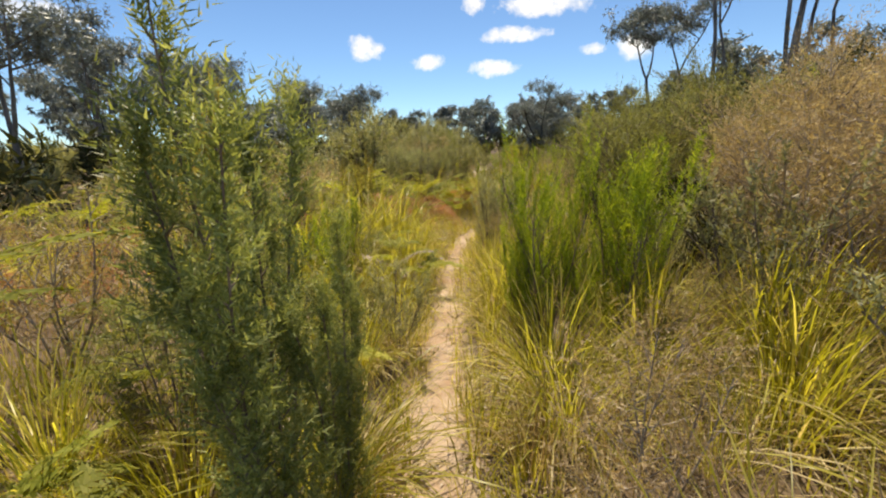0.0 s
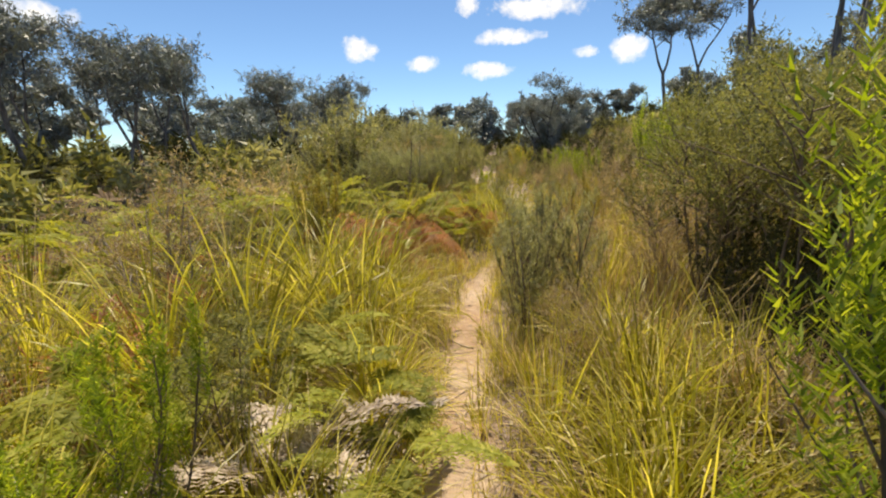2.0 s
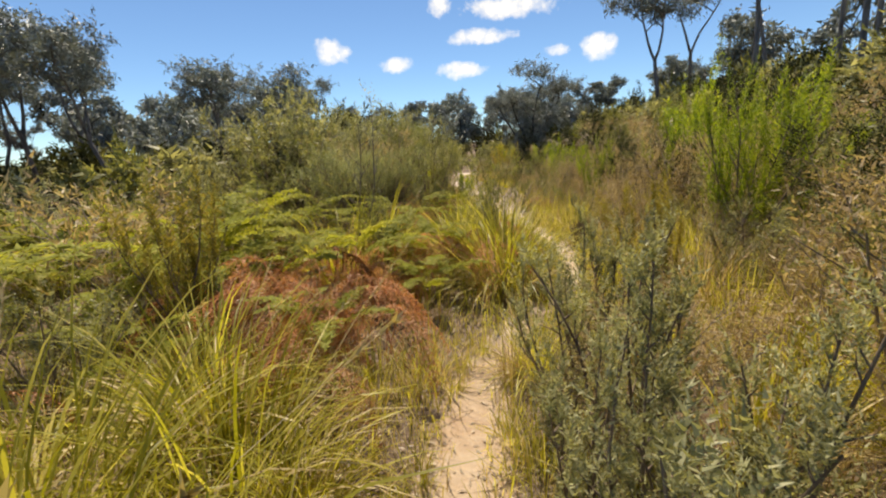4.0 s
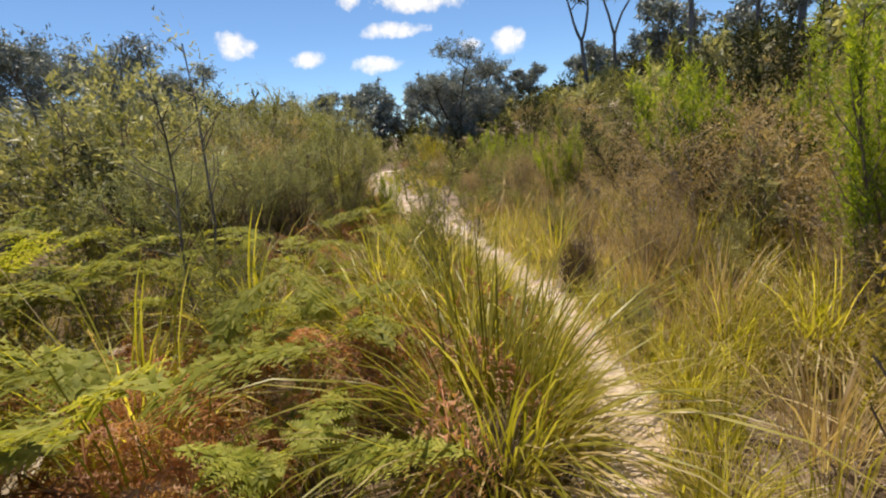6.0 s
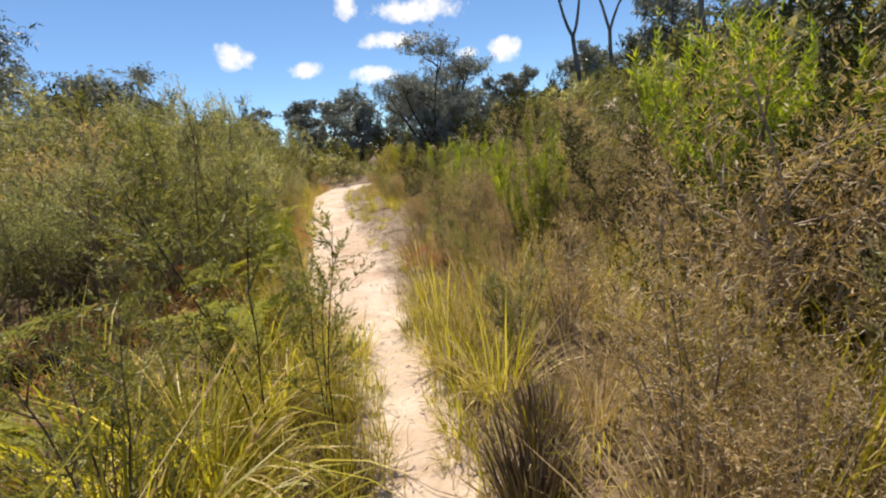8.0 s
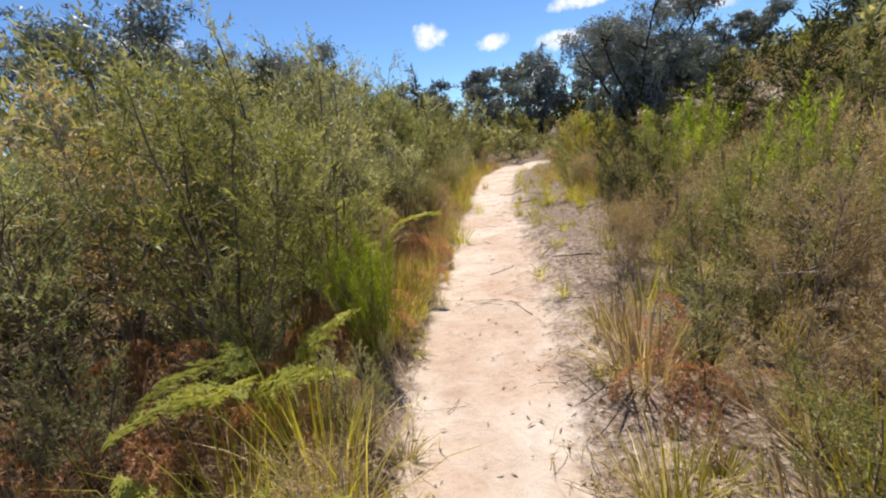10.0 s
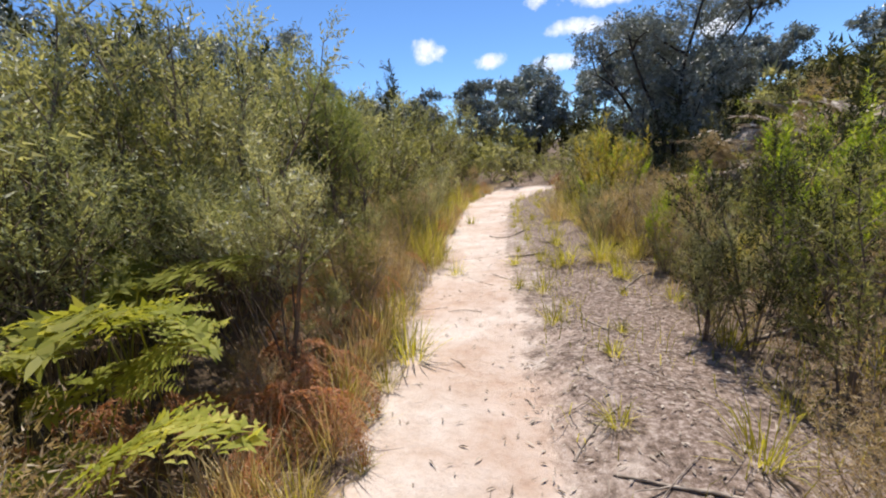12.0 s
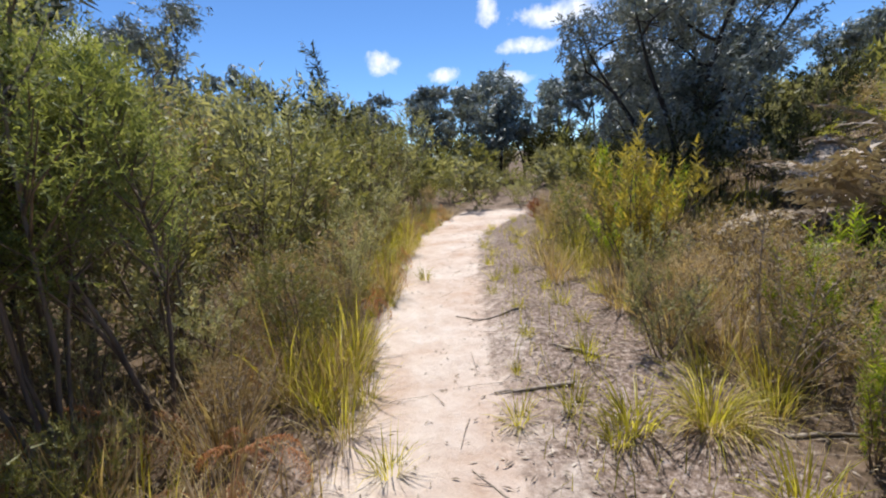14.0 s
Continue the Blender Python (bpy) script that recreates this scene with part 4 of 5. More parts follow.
# ---- plants that stand alone ----
for row in (("slim", -.5, .95, .76, 20, 0), ("slim", -.42, 1.25, .5, 200, 0), ("slim", -.95, 1.6, .5, 110, 0), ("needle", -1.35, 1.75, .72, 40, 0), ("needle", -1.1, 2.3, .6, 140, 1), ("wattle", .64, 3.02, .86, 10, 0), ("wattle", 1.2, 2.92, .9, 80, 1), ("wattle", .5, 3.1, .52, 200, 1), ("wattle", .95, 3.1, .5, 120, 0),
            ("needle", -1.1, 4.4, .62, 0, 2), ("needle", -1.6, 3.5, .7, 70, 1), ("bright", -1.1, 3.75, .62, 120, 0), ("needle", -2.3, 4.2, .75, 200, 2), ("grey", -.45, 2.8, .72, 200, 1), ("tuss", -.55, 3.75, .6, 20, 1), ("tuss", -.5, 4.65, .55, 80, 2), ("grey", -.75, 3.2, .4, 20, 0),
            ("straw", -.7, 4.25, .6, 0, 0), ("dead", -2.2, 5.2, 1.3, 0, 1), ("dry", -2.8, 4.6, .9, 0, 0),
            ("tuss", .55, 1.85, .72, 70, 0), ("tuss", 1.85, 2.15, .8, 20, 2), ("tuss", 1.15, 2.3, .8, 170, 2), ("tuss", 2.0, 2.6, .95, 200, 1), ("tuss", 2.6, 2.9, .9, 20, 0), ("grey", 1.9, 3.9, .9, 0, 0),
            ("tuss", .72, 3.95, .8, 30, 1), ("tuss", .85, 4.55, .8, 130, 2), ("tuss", 1.25, 4.2, .85, 230, 0), ("tuss", .95, 5.1, .7, 300, 1),
            # the small dark shrubs are added to paint the shaded front of the hollow
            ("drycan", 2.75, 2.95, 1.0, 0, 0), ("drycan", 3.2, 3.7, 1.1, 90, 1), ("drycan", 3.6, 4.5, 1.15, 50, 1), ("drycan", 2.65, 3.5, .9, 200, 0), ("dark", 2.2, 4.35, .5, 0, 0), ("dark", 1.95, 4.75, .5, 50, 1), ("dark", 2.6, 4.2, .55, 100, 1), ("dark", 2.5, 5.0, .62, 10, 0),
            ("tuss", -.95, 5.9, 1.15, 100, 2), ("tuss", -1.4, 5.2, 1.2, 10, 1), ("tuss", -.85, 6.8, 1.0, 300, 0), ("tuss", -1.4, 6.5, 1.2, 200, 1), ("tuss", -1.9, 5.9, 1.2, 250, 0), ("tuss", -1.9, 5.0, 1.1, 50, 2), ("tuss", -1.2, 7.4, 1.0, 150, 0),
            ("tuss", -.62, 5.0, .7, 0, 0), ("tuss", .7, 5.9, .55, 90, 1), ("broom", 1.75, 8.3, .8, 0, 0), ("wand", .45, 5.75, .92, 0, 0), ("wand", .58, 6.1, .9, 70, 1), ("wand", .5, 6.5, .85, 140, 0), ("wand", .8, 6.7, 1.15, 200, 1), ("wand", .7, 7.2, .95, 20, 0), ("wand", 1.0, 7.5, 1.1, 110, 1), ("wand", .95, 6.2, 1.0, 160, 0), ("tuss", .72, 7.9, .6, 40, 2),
            # dark shrubs under the canopies are fill; their near-black leaves imitate the hollow's shade
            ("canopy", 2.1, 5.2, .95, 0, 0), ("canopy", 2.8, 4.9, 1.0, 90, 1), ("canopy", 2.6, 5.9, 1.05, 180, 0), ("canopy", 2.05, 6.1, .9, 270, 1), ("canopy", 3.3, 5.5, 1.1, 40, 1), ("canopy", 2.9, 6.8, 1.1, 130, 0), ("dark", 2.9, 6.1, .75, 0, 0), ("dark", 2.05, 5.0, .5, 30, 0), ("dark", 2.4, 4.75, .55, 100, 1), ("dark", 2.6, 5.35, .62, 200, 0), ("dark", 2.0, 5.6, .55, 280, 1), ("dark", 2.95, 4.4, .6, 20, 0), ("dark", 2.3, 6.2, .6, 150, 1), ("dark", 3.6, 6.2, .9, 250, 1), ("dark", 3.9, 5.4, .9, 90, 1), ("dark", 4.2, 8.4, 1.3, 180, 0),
            # the thatch at the broad tussock's foot is dead blades and painted base shadow together
            ("hero", .78, 9.45, 1.0, 30, 0), ("thatch", .72, 9.3, .7, 40, 0), ("tuss", .9, 9.95, .7, 130, 2), ("tuss", .95, 10.45, 1.0, 140, 2), ("tuss", 1.0, 11.15, .85, 250, 1), ("tuss", .55, 11.0, .8, 50, 0),
            ("tuss", .98, 11.9, .9, 50, 2), ("tuss", .5, 12.0, .95, 250, 1), ("tuss", 1.2, 12.5, .7, 150, 0),
            ("dead", -.45, 8.2, 1.0, 0, 0), ("dead", -1.0, 8.3, 1.25, 90, 1), ("dead", -.6, 8.85, 1.2, 200, 0), ("dead", -1.5, 8.9, 1.55, 30, 1), ("dead", -.95, 9.0, 1.2, 130, 0), ("dead", -1.7, 9.7, 1.4, 250, 1), ("dead", -1.3, 9.2, 1.2, 60, 1), ("dead", -.8, 7.75, .9, 20, 1),
            ("fern", -1.9, 10.4, .8, 10, 0), ("fern", -2.5, 10.9, 1.3, 80, 1), ("fern", -2.9, 12.3, 1.35, 160, 0), ("fern", -3.0, 10.3, 1.25, 240, 1), ("dead", -1.5, 11.0, 1.0, 30, 0), ("fern", -2.9, 11.6, 1.35, 300, 1), ("fern", -3.6, 11.0, 1.35, 110, 0), ("fern", -3.4, 9.8, 1.15, 200, 1), ("dead", -1.0, 10.4, .9, 70, 0), ("fern", -.75, 8.15, .62, 340, 0), ("fern", -2.4, 10.1, .9, 20, 1), ("straw", -1.35, 9.3, .7, 60, 0),
            ("fern", .08, 9.2, .6, 130, 1), ("tuss", 1.5, 8.95, .42, 30, 1), ("tuss", 1.95, 9.6, .42, 130, 2), ("tuft", 1.3, 8.7, 1.3, 0, 0), ("tuft", 1.8, 9.3, 1.3, 80, 1), ("tuft", 1.2, 9.65, 1.3, 160, 0), ("tuft", 1.4, 10.0, 1.2, 240, 1), ("tuft", 2.15, 10.0, 1.2, 20, 0), ("tuft", 2.2, 10.9, 1.2, 20, 1), ("tuft", 1.6, 10.9, 1.2, 200, 0), ("tuss", .35, 10.6, .95, 200, 1), ("fern", -.1, 9.6, .45, 30, 0), ("dead", -.5, 9.45, 1.0, 100, 0), ("dead", -.75, 10.1, 1.15, 220, 1), ("dead", -1.6, 10.3, 1.25, 320, 0), ("dead", -1.7, 9.5, 1.1, 30, 1), ("fern", .1, 10.2, .8, 80, 1), ("fern", -.35, 10.9, .62, 200, 0),
            # two half-size dark shrubs are added so leaf colour shades the tea-trees' hollow
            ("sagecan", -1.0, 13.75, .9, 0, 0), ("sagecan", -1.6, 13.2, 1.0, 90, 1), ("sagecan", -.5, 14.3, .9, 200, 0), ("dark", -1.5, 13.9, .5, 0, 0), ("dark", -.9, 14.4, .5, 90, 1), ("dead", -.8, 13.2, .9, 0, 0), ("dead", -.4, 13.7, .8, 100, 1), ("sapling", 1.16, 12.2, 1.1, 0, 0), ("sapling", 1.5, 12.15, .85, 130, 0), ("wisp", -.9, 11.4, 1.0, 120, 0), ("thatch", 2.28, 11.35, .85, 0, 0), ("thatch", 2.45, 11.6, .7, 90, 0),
            ("bright", 4.4, 10.2, 1.3, 0, 0), ("wattle", 3.4, 9.7, 1.2, 60, 0), ("dry", 2.95, 10.95, .6, 40, 0), ("gold", 2.9, 10.4, .9, 0, 0), ("gold", 2.65, 10.85, .8, 120, 0), ("gold", 3.15, 11.35, .9, 60, 0), ("bright", 6.3, 15.5, 1.25, 30, 1), ("dark", 4.3, 11.7, .9, 0, 1), ("dark", 3.9, 12.3, .8, 70, 0), ("bright", 5.3, 13.4, 1.3, 50, 1), ("bright", 4.6, 12.6, 1.25, 150, 0), ("bright", 3.6, 14.2, .9, 150, 1), ("grey", 3.9, 11.1, 1.1, 0, 0), ("grey", 4.3, 11.0, 1.1, 90, 1), ("grey", 4.9, 10.9, 1.1, 90, 1), ("grey", 2.05, 10.15, .34, 0, 0), ("grey", 2.2, 10.4, .4, 0, 1), ("tuss", 2.5, 9.9, .7, 0, 2), ("tuss", 3.0, 9.7, .8, 0, 1),
            ("big", 5.25, 26.2, .88, 0, 0), ("dark", 4.9, 25.2, .9, 0, 0), ("dark", 6.2, 25.3, .7, 60, 1), ("dark", 4.0, 26.4, .75, 120, 0), ("dark", 7.0, 26.0, .65, 20, 1), ("red", 2.9, 27.4, 1.0, 0, 0),
            # the low dark shrub behind the dry one is added as its hollow's shade
            ("grey", 2.8, 15.0, .7, 0, 0), ("needle", 3.0, 15.5, .62, 90, 1), ("dry", 2.95, 14.5, .5, 200, 0), ("drycan", 3.35, 15.1, .62, 20, 1), ("dark", 3.6, 15.6, .45, 0, 0), ("dead", 2.7, 15.35, .6, 0, 0), ("dead", 2.65, 14.7, .6, 70, 1),
            ("needle", 3.4, 16.0, .8, 0, 1), ("dry", 3.0, 16.2, .7, 150, 0), ("dry", 2.85, 16.8, .5, 10, 1), ("gold", 2.5, 15.0, .8, 30, 0), ("gold", 2.45, 15.5, .6, 0, 0), ("needle", 2.9, 14.0, .5, 70, 2),
            ("dead", .4, 19.2, .6, 0, 0), ("dead", -.1, 19.35, .7, 80, 1), ("dead", -.3, 20.0, .7, 190, 0), ("dead", .45, 19.95, .5, 290, 1), ("dry", .62, 19.35, .42, 0, 0), ("dry", .25, 20.4, .5, 70, 1), ("gold", .55, 19.7, .6, 0, 0), ("gold", -.05, 19.85, .7, 50, 0), ("gold", .15, 19.45, .7, 250, 0), ("sedge", -.1, 19.5, .7, 0, 1), ("needle", .05, 19.7, .4, 0, 2), ("gold", .2, 20.25, .75, 150, 0), ("sedge", .3, 19.6, .6, 0, 0), ("bright", 3.9, 21.4, .6, 0, 0), ("bright", 3.45, 20.9, .48, 70, 1), ("gold", 3.2, 21.2, .8, 200, 0),
            ("cone", -.15, 20.35, 1.0, 0, 0), ("stemmy", -.3, 19.95, .95, 200, 0), ("tgrey", -.8, 19.2, 1.3, 0, 1), ("needle", -.9, 18.5, 1.35, 0, 1), ("dark", -1.2, 19.9, 1.15, 0, 0), ("tgrey", -.5, 21.0, 1.2, 0, 0),
            ("wattle", .93, 15.06, .56, 0, 0), ("wattle", .0, 15.0, .26, 0, 1), ("wattle", .3, 14.7, .22, 90, 0),
            # three half-size dark shrubs put shade, as leaf colour, below the grey-green tea-trees
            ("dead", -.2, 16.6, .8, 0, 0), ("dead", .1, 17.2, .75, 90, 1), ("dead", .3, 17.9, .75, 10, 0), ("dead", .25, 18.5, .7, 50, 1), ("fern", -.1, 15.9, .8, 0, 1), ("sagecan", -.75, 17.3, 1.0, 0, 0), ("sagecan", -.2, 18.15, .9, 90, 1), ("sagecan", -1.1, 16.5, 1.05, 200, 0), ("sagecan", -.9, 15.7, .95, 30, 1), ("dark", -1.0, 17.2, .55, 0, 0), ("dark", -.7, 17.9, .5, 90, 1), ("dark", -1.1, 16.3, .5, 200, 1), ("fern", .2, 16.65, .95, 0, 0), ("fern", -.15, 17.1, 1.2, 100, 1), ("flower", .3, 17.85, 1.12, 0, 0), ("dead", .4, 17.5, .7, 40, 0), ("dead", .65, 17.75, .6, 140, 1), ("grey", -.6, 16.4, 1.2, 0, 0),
            ("dry", .42, 17.45, .42, 0, 0), ("gold", .72, 17.9, .6, 0, 0), ("gold", .85, 17.3, .55, 60, 0), ("sedge", .72, 18.55, .6, 0, 1), ("dry", .45, 18.9, .5, 80, 1), ("grey", .4, 18.2, .6, 0, 0), ("gold", .6, 16.8, .6, 0, 0), ("sedge", .75, 16.4, .6, 0, 0), ("dry", .3, 16.2, .5, 10, 1), ("tuft", 1.02, 18.2, 1.3, 0, 0), ("tuft", .95, 18.35, 1.1, 90, 1), ("tuft", 2.33, 20.5, 1.2, 0, 1), ("tuft", 2.0, 19.6, 1.0, 0, 0), ("tuft", 2.05, 20.7, .8, 60, 0), ("tuft", 2.2, 20.4, .8, 0, 1),
            ("tuss", 2.7, 20.5, .45, 0, 0), ("tuft", .9, 23.5, .9, 0, 1), ("tuft", 1.07, 20.2, .8, 0, 0), ("bright", 3.25, 20.2, .5, 0, 0), ("bright", 4.5, 19.6, .85, 0, 1), ("dark", 3.2, 18.3, .78, 30, 0), ("bright", 3.7, 18.7, .85, 100, 0), ("dark", 5.0, 20.2, 1.0, 0, 1), ("dark", 5.6, 19.4, 1.05, 90, 0),
            ("broom", 3.2, 22.9, 1.0, 0, 0), ("broom", 3.5, 23.2, .85, 90, 1), ("gold", 3.05, 21.6, .9, 0, 0), ("gold", 2.85, 22.2, .8, 70, 0), ("stemmy", -.65, 20.4, 1.05, 100, 0),
            ("straw", 5.2, 22.6, 1.4, 0, 0), ("straw", 5.8, 23.3, 1.3, 80, 0), ("straw", 5.9, 22.4, 1.4, 160, 0), ("straw", 6.5, 23.0, 1.4, 200, 0), ("straw", 6.4, 24.0, 1.3, 20, 0), ("straw", 7.1, 23.6, 1.3, 290, 0), ("straw", 5.5, 21.9, 1.1, 290, 0)):
    put(detail(row[0], row[1], row[2]), row[1], row[2], row[3], row[4], row[5])

# ---- scrub along the track ----
scatter(-2.6, -.25, -.5, 8.2, .46, {"tuss": 4, "fern": 3, "needle": .5, "sedge": 2.5}, (.5, .8), 1, over=.2)
scatter(-8, -2.3, 0, 12.5, .78, {"fern": 5, "dead": 1.4, "needle": .8, "tuss": 3, "grey": 1.2, "sedge": 1.5, "dry": .8, "broom": .7}, (1.0, 1.35), 2)
scatter(-8.5, -5.3, 12, 30, 1.15, {"needle": 2, "tgrey": 2, "fern": 2, "dry": 1}, (.8, 1.1), 31)
scatter(.25, 2.3, -.5, 8.6, .43, {"tuss": 2.2, "sedge": 4, "gold": 1.5, "grey": 1, "dry": .8}, (.45, .8), 3, over=.18)
scatter(1.9, 8, -2, 12, .85, {"dry": 5, "dark": .6, "needle": .8, "grey": 2.7}, (1.0, 1.3), 4, .03)
scatter(1.2, 7, -2, 12, .62, {"sedge": 2, "gold": 2, "tuss": 1}, (.7, 1.1), 24)
scatter(-6, -.8, 11, 14.6, .72, {"dark": 1, "fern": 3, "needle": 2, "dead": 1.5, "grey": 3}, (.5, .75), 5, .07)
scatter(-4, -.9, 9.4, 11.2, .6, {"fern": 1, "dead": 5, "grey": .8, "needle": .5}, (1.0, 1.35), 25)
scatter(-.9, -.2, 9.6, 13.6, .32, {"sedge": 3, "tuss": 1, "gold": 1}, (.4, .6), 32, over=.2)
scatter(.3, 2.6, 8.6, 14.3, .36, {"sedge": 4, "dry": 1.6, "grey": 1.6, "gold": 2}, (.5, .85), 6, over=.18)
scatter(2.2, 8, 10.5, 15, .8, {"bright": 1.6, "grey": 2.4, "dark": 1, "needle": 2, "dry": 2}, (.8, 1.15), 7, .04)
scatter(-1.4, -.6, 13.4, 29, .40, {"dead": 1.5, "dry": 2.5, "sedge": 3, "gold": 3, "needle": .7, "fern": .5}, (.4, .7), 8, over=.05)
scatter(-5.5, -1.05, 14.4, 30, .68, {"needle": 2.4, "dark": .3, "tgrey": 4, "dry": 1.0}, (1.25, 1.62), 9, .06)
scatter(-1.35, -.48, 14.3, 29, .36, {"dry": 3, "gold": 2, "sedge": 2, "grey": 1.6, "dead": 1.6}, (.4, .66), 33, over=.12)
scatter(-1.9, -.75, 14.2, 29, .58, {"needle": 1.6, "tgrey": 1.5, "grey": 1.5, "dry": 1.5, "dead": 1}, (.6, .95), 28, over=.12)
scatter(1.2, 2.3, 13.8, 16.8, .4, {"dry": 3, "sedge": 2, "gold": 2, "grey": 1, "tuft": 2, "bright": .4}, (.35, .6), 30)
scatter(1.75, 2.9, 19.5, 28.5, .45, {"grey": 2, "dry": 1.5, "sedge": 2, "gold": 2, "bright": 1, "tuss": 1}, (.42, .66), 29)
scatter(1.4, 3.0, 14.5, 29, .55, {"tuft": 3, "sedge": 1.5, "gold": .8, "grey": .6}, (.45, .8), 10)
scatter(1.9, 5, 14, 29.5, .54, {"grey": 3, "dry": 3, "bright": .8, "needle": 1.8, "sedge": 2, "gold": 2.4}, (.6, .85), 11, .1)
scatter(4.8, 9.5, 14, 30, .9, {"needle": 3, "dark": 1.2, "dry": 2, "grey": 1.8, "straw": 1, "fern": 1.4}, (.85, 1.15), 12)
scatter(.5, 1.8, 14, 28, .48, {"tuft": 1}, (.4, 1.0), 13)
scatter(-.9, -.38, 13.2, 28, .22, {"tuft": 3, "sedge": 1}, (.45, .9), 14, over=.06)

scatter(-.5, .5, 8.6, 13.4, .15, {"tuft": 2, "sedge": .25}, (.4, .9), 40, over=.13)
scatter(-.5, .5, -.5, 8.6, .22, {"tuft": 2, "sedge": .25}, (.4, .9), 41, over=.1)

# ---- beyond the track's end and the far scrub ----
scatter(-9, 8, 29.8, 36, 1.0, {"needle": 2, "grey": 2, "far": 2, "bright": .6}, (.75, 1.0), 15, over=9)
scatter(-24, -7.5, 0, 36, 1.6, {"far": 1}, (.7, 1.25), 16)
scatter(7.5, 20, 2, 36, 1.7, {"far": 1}, (.7, 1.3), 17)
scatter(-22, 18, 36, 50, 1.9, {"far": 1}, (.9, 1.5), 18, over=9)

# ---- trees ----
for x, y, s in ((-5.2, 19.5, .85), (-8.6, 13.5, .9), (-9.5, 9.0, 1.1), (-8, 17, 1.0), (-11, 14, 1.1), (-6.5, 21, .95), (-13, 22, 1.2),
                (-9.5, 27, 1.1), (-6, 29, 1.0), (-14, 6, 1.2), (-17, 12, 1.3), (-12, 1, 1.1), (-5.5, 25, .9), (-11, 18, 1.1), (-15, 17, 1.2), (-18, 24, 1.2), (12, 27, 1.5), (14.5, 29, 1.5)):
    put("gum", x, y, s)
for x, y, s in ((12, 21, 1), (13.4, 18.5, 1.05), (15.3, 20, .95), (16.5, 16.5, 1.0), (11.3, 15.5, .9), (18, 24, 1.1), (20, 18, 1.1)):
    put("tall", x, y, s)
for x, y, s in ((13.9, 22.5, 1), (17.2, 20.6, 1.05), (18.6, 18.2, .9)):
    put("pole", x, y, s)
rng_t = np.random.default_rng(77)
for x, y, s in ((-19, 1, 1), (-22, 5, 1.1), (-20, 9, .9), (-24, 12, 1.2), (-21, 16, 1.1), (-23, 20, 1), (-20, 24, 1.1), (-24, 27, 1.2), (-17, 29, 1), (-20, 32, 1.1), (-13, 31, 1), (-10, 33, .9),
                (-18, -4, 1), (-16, 20, .9), (-12, 26, .85), (22, 28, 1.2), (19, 31, 1.2), (7, 36, 1.0)):
    put("gum_far" if (x + y) % 2 else "round", x, y, s, rng=rng_t)
for k in range(46):
    x = -30 + 58 * k / 45 + rng_t.uniform(-1, 1)
    y = 35.5 + rng_t.uniform(0, 9) + abs(x) * .1
    put("gum_far" if rng_t.uniform() < .55 else "round", x, y, rng_t.uniform(.8, 1.1), rng=rng_t)

# ---- ground cover ----


def ground_cover(name, label, mat, count, seed, height, width, ulo, uhi, y0, y1, gap=0.0):
    """Loose grass blades growing out of the ground off the track, too many to count."""
    rng = np.random.default_rng(seed)
    y = rng.uniform(y0, y1, count)
    u = rng.uniform(ulo, uhi, count)
    # clumped growth
    keep = np.abs(u) > track_w(y) + gap
    keep &= (np.sin(3.1 * u + 1.7 * y + seed) * np.sin(2.3 * y - 1.1 * u) + rng.uniform(-.8, .8, count)) > -0.25
    y, u = y[keep], u[keep]
    x = track_x(y) + u
    n = len(x)
    b = np.stack([x, y, land(x, y) - .01], 1)
    a = rng.uniform(0, 6.283, n)
    h = np.stack([np.cos(a), np.sin(a), np.zeros(n)], 1)
    L = height * rng.uniform(.4, 1.2, n)[:, None]
    tip = rng.uniform(.15, .95, n)[:, None]
    mid = b + L * .55 * unit(h * tip * .5 + np.array([0, 0, 1.0]))
    end = mid + L * .5 * unit(h * tip * 1.6 + np.array([0, 0, .55]))
    sd = np.stack([-h[:, 1], h[:, 0], np.zeros(n)], 1) * width / 2
    v = np.stack([b - sd, b + sd, mid + sd * .8, mid - sd * .8, end], 1).reshape(-1, 3)
    i = np.arange(n)[:, None] * 5
    f = np.concatenate([np.stack([i, i + 1, i + 2], -1)[:, 0], np.stack([i, i + 2, i + 3], -1)[:, 0], np.stack([i + 3, i + 2, i + 4], -1)[:, 0]])
    tagged(link_mesh(name, v, f, mat), label, "grass", kind="stuff")


ground_cover("dry_grass", "straw-coloured dry grass between the shrubs", M_STRAW, 26000, 5, .34, .007, -5, 5, -2, 14, -.05)
ground_cover("green_grass", "olive green grass between the shrubs", M_TUSS, 22000, 6, .42, .008, -5, 5, -2, 14, -.04)
ground_cover("dry_grass", "straw-coloured dry grass under the shrubs beside the sandy track", M_STRAW, 15000, 7, .26, .006, -3.5, -.4, 13.5, 30, 0)
ground_cover("dry_grass", "brown dry grass on the littered slope", M_BROWN, 15000, 8, .24, .006, 1.6, 6, 13.5, 30, 0)
ground_cover("green_grass", "short green grass at the track's edge", M_TUSS, 9000, 9, .2, .006, -2, 4.5, 13.5, 30, .15)
ground_cover("green_grass", "low green grass creeping over the track's edges", M_TUSS, 5200, 10, .2, .006, -.75, .75, -1, 13.5, -.1)
ground_cover("dry_grass", "dead straw blades lying over the track's edges", M_STRAW, 5200, 12, .2, .006, -.8, .8, -1, 14.5, -.12)


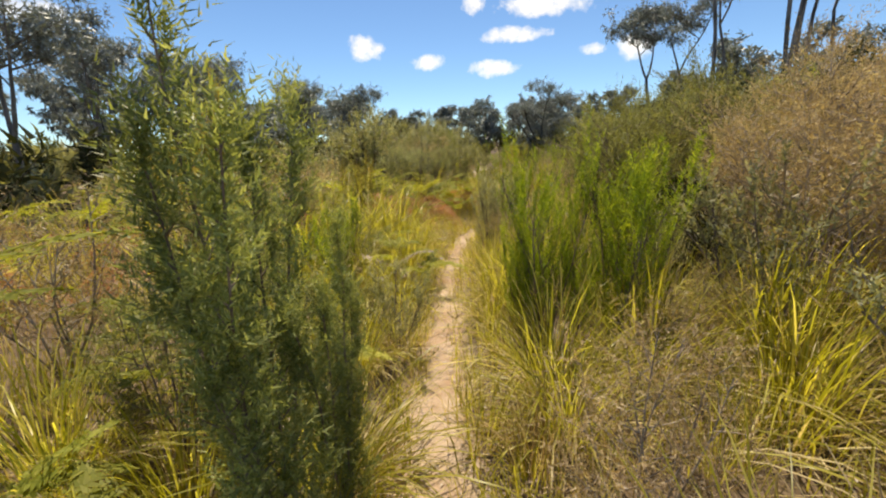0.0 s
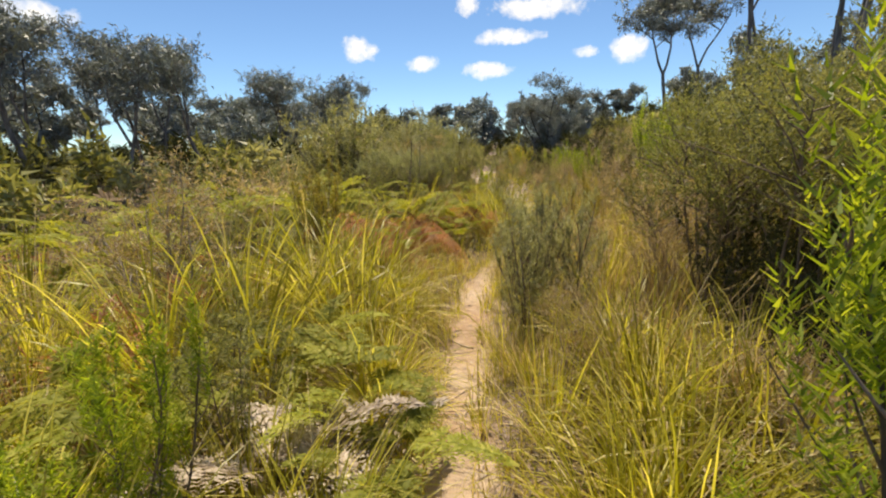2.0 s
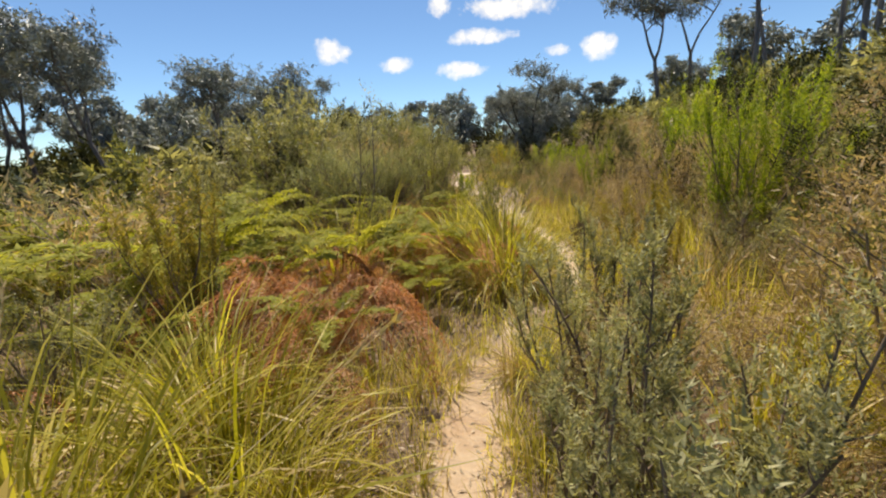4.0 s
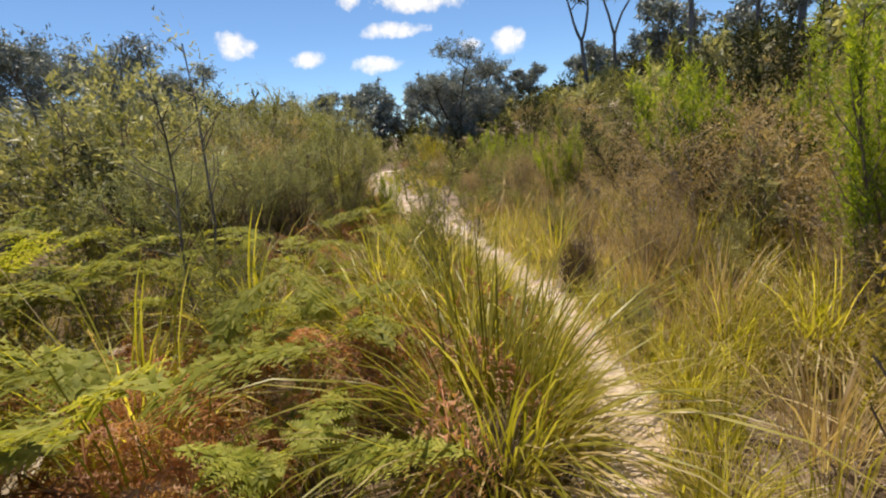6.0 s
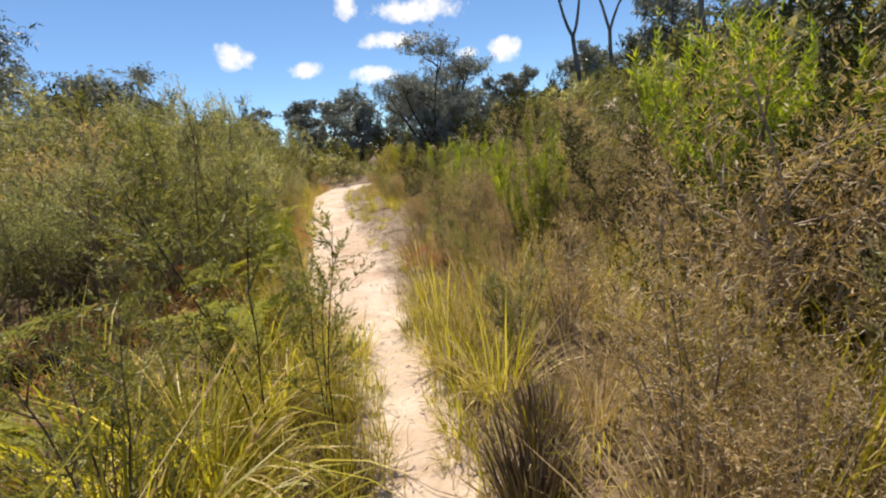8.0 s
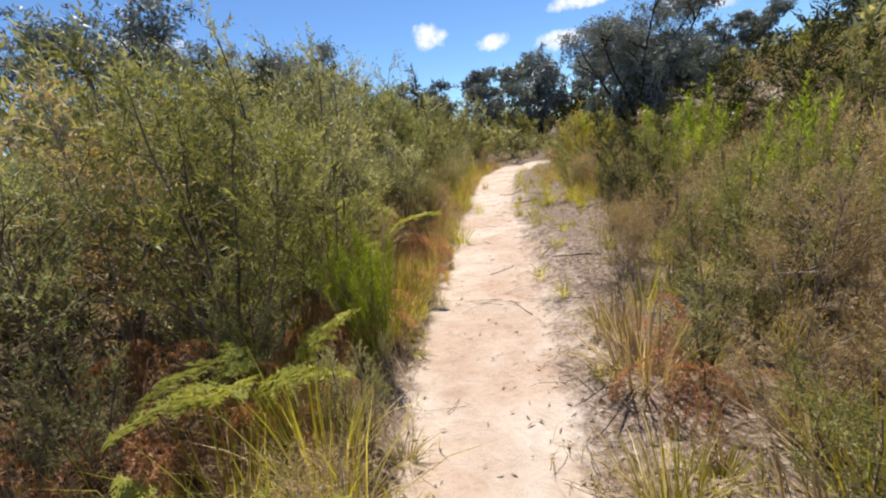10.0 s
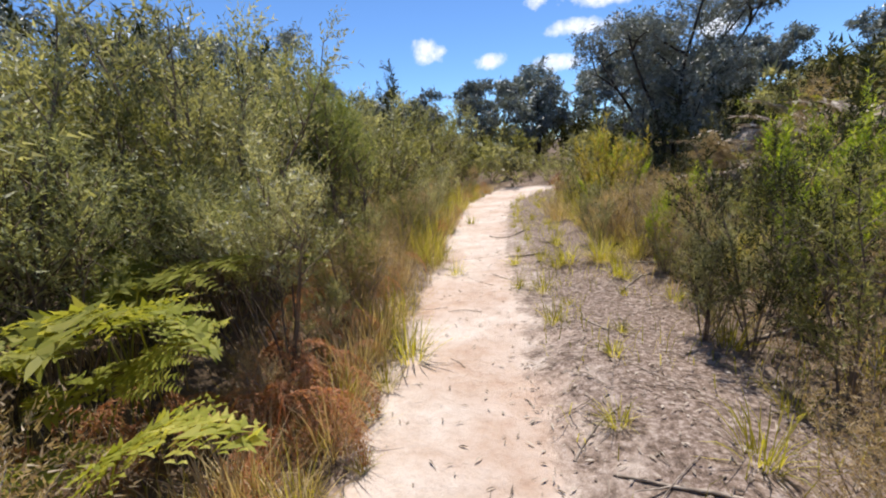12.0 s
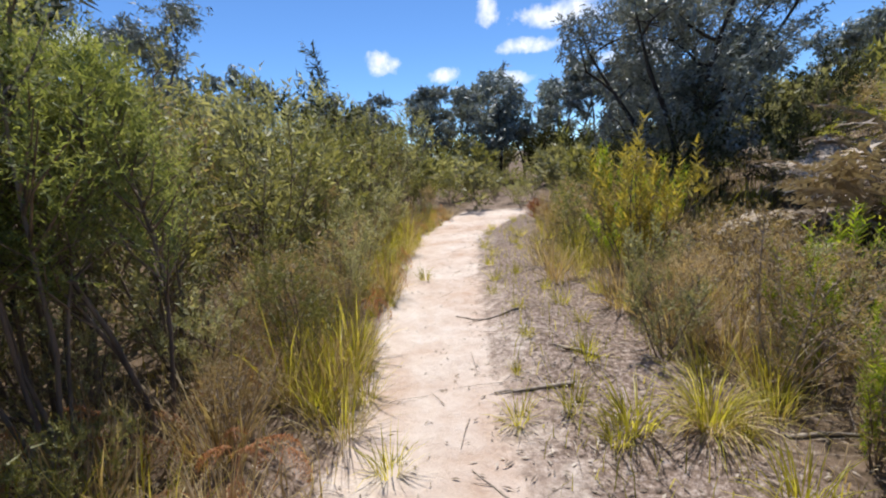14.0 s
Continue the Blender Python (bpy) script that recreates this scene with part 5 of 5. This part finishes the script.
def litter():
    """Dead leaves and bark flakes on the bare strip and along the track's edges."""
    rng = np.random.default_rng(3)
    lv = Leaves()
    n = 21000
    y = rng.uniform(-2, 29.5, n)
    u = np.where(y > 13.5, rng.normal(1.1, .9, n), rng.normal(0, .7, n))
    off = np.abs(u) - track_w(y)
    keep = (off > -.06) | (rng.uniform(0, 1, n) < .3)
    y, u = y[keep], u[keep]
    x = track_x(y) + u
    n = len(x)
    a = rng.uniform(0, 6.283, n)
    d = np.stack([np.cos(a), np.sin(a), rng.uniform(-.12, .25, n)], 1)
    lv.diamonds(np.stack([x, y, land(x, y) + .006], 1), unit(d), np.array([0, 0, 1.0]) + rng.normal(0, .35, (n, 3)), rng.uniform(.015, .065, n), rng.uniform(.005, .015, n), .12)
    tagged(lv.mesh("leaf_litter", M_LITTER, None), "grey-brown dead leaves and bark flakes on sand", "leaf litter", kind="stuff")
    tb = Tubes()
    for k in range(1700):
        y = rng.uniform(-1, 29)
        u = rng.normal(1.3, .9) if y > 13.5 else rng.normal(0, .8)
        if abs(u) < track_w(y) and rng.uniform() > .2:
            continue
        x = float(track_x(y)) + u
        a, L = rng.uniform(0, 6.283), rng.uniform(.06, .42)
        pts = np.array([[x + math.cos(a) * L * t, y + math.sin(a) * L * t + .02 * math.sin(5 * t + k), 0] for t in (0, .5, 1)])
        pts[:, 2] = land(pts[:, 0], pts[:, 1]) + .008 + np.array([0, rng.uniform(0, .02), 0])
        r = rng.uniform(.0015, .004)
        tb.add(pts, r, r * .6, 3)
    tagged(tb.mesh("twig_litter", B_PALE, None), "thin grey fallen twigs on sand", "twigs", kind="stuff")


litter()


def stick(x, y, turn, length, r, mat=B_PALE, label="grey weathered stick lying on the sand"):
    rng = np.random.default_rng(int(abs(x * 100 + y * 37)))
    root = thing("fallen_stick", label, "stick", "fallen sticks")
    root.location = (x, y, gz(x, y))
    tb = Tubes()
    a = radians(turn)
    main = curve_pts([0, 0, r], [math.cos(a), math.sin(a), 0], length, 7, rng, .12)
    main[:, 2] = land(main[:, 0] + x, main[:, 1] + y) - gz(x, y) + r * .9
    tb.add(main, r, r * .45, 6)
    tb.mesh("shaft", mat, root)
    tb = Tubes()
    k = curve_pts(main[4], [math.cos(a + .8), math.sin(a + .8), .12], length * .3, 3, rng, .1)
    tb.add(k, r * .5, r * .2, 5)
    tb.mesh("side_twig", mat, root)


for row in ((.1, 1.75, 10, .45, .008), (-.3, 1.9, 60, .35, .006), (.05, 5.75, 140, .4, .006), (1.75, 10.95, 30, .55, .009), (1.95, 11.3, 55, .6, .008), (1.7, 11.0, 200, .4, .006),
            (1.5, 16.9, 40, .3, .006), (1.9, 15.9, 120, .35, .006), (1.9, 22.1, 170, .6, .012), (2.35, 21.2, 150, .35, .016), (2.1, 20.9, 160, .5, .014), (2.75, 19.6, 60, .6, .01),
            (3.0, 20.4, 10, .7, .012), (2.4, 18.6, 100, .5, .01), (2.0, 17.3, 70, .4, .008), (2.6, 17.0, 150, .5, .01), (3.2, 18.4, 30, .8, .014), (1.7, 20.0, 130, .35, .006), (2.2, 23.2, 20, .5, .01)):
    stick(*row)


def log(x, y, turn, length, r, mat, name, label, rise=0.0):
    """A fallen length of timber with broken ends and a stub of a branch."""
    rng = np.random.default_rng(int(abs(x * 91 + y * 17)))
    root = thing(name, label, "log", "")
    root.location = (x, y, gz(x, y))
    a = radians(turn)
    d = np.array([math.cos(a), math.sin(a), rise])
    tb = Tubes()
    pts = curve_pts([0, 0, r * .8], unit(d), length, 6, rng, .05)
    tb.add(pts, r, r * .82, 10)
    tb.mesh("trunk", mat, root)
    for end, sg in ((pts[0], -1), (pts[-1], 1)):
        for k in range(6):
            b = k * 1.05
            o = np.array([-math.sin(a) * math.cos(b), math.cos(a) * math.cos(b), math.sin(b)]) * r * .55
            tb = Tubes()
            tb.add([end + o - d * sg * .02, end + o + d * sg * rng.uniform(.02, .08)], r * .42, r * .1, 5)
            tb.mesh("splinter", mat, root)
    tb = Tubes()
    tb.add(curve_pts(pts[3], [math.cos(a + 1.2), math.sin(a + 1.2), .9], r * 2.2, 3, rng, .08), r * .3, r * .16, 6)
    tb.mesh("branch_stub", mat, root)


log(-1.1, 13.5, 12, .7, .13, B_BLACK, "charred_log", "black charred log lying among dead bracken")
log(-2.35, 11.6, 25, .6, .085, B_PALE, "fallen_log", "pale weathered log lying among bracken")


# a plant kind that found no place is taken away again
for kind, plants in PROTO.items():
    for i, plant in enumerate(plants):
        if (kind, i) not in USED:
            for ob in (*plant.children_recursive, plant):
                bpy.data.objects.remove(ob)
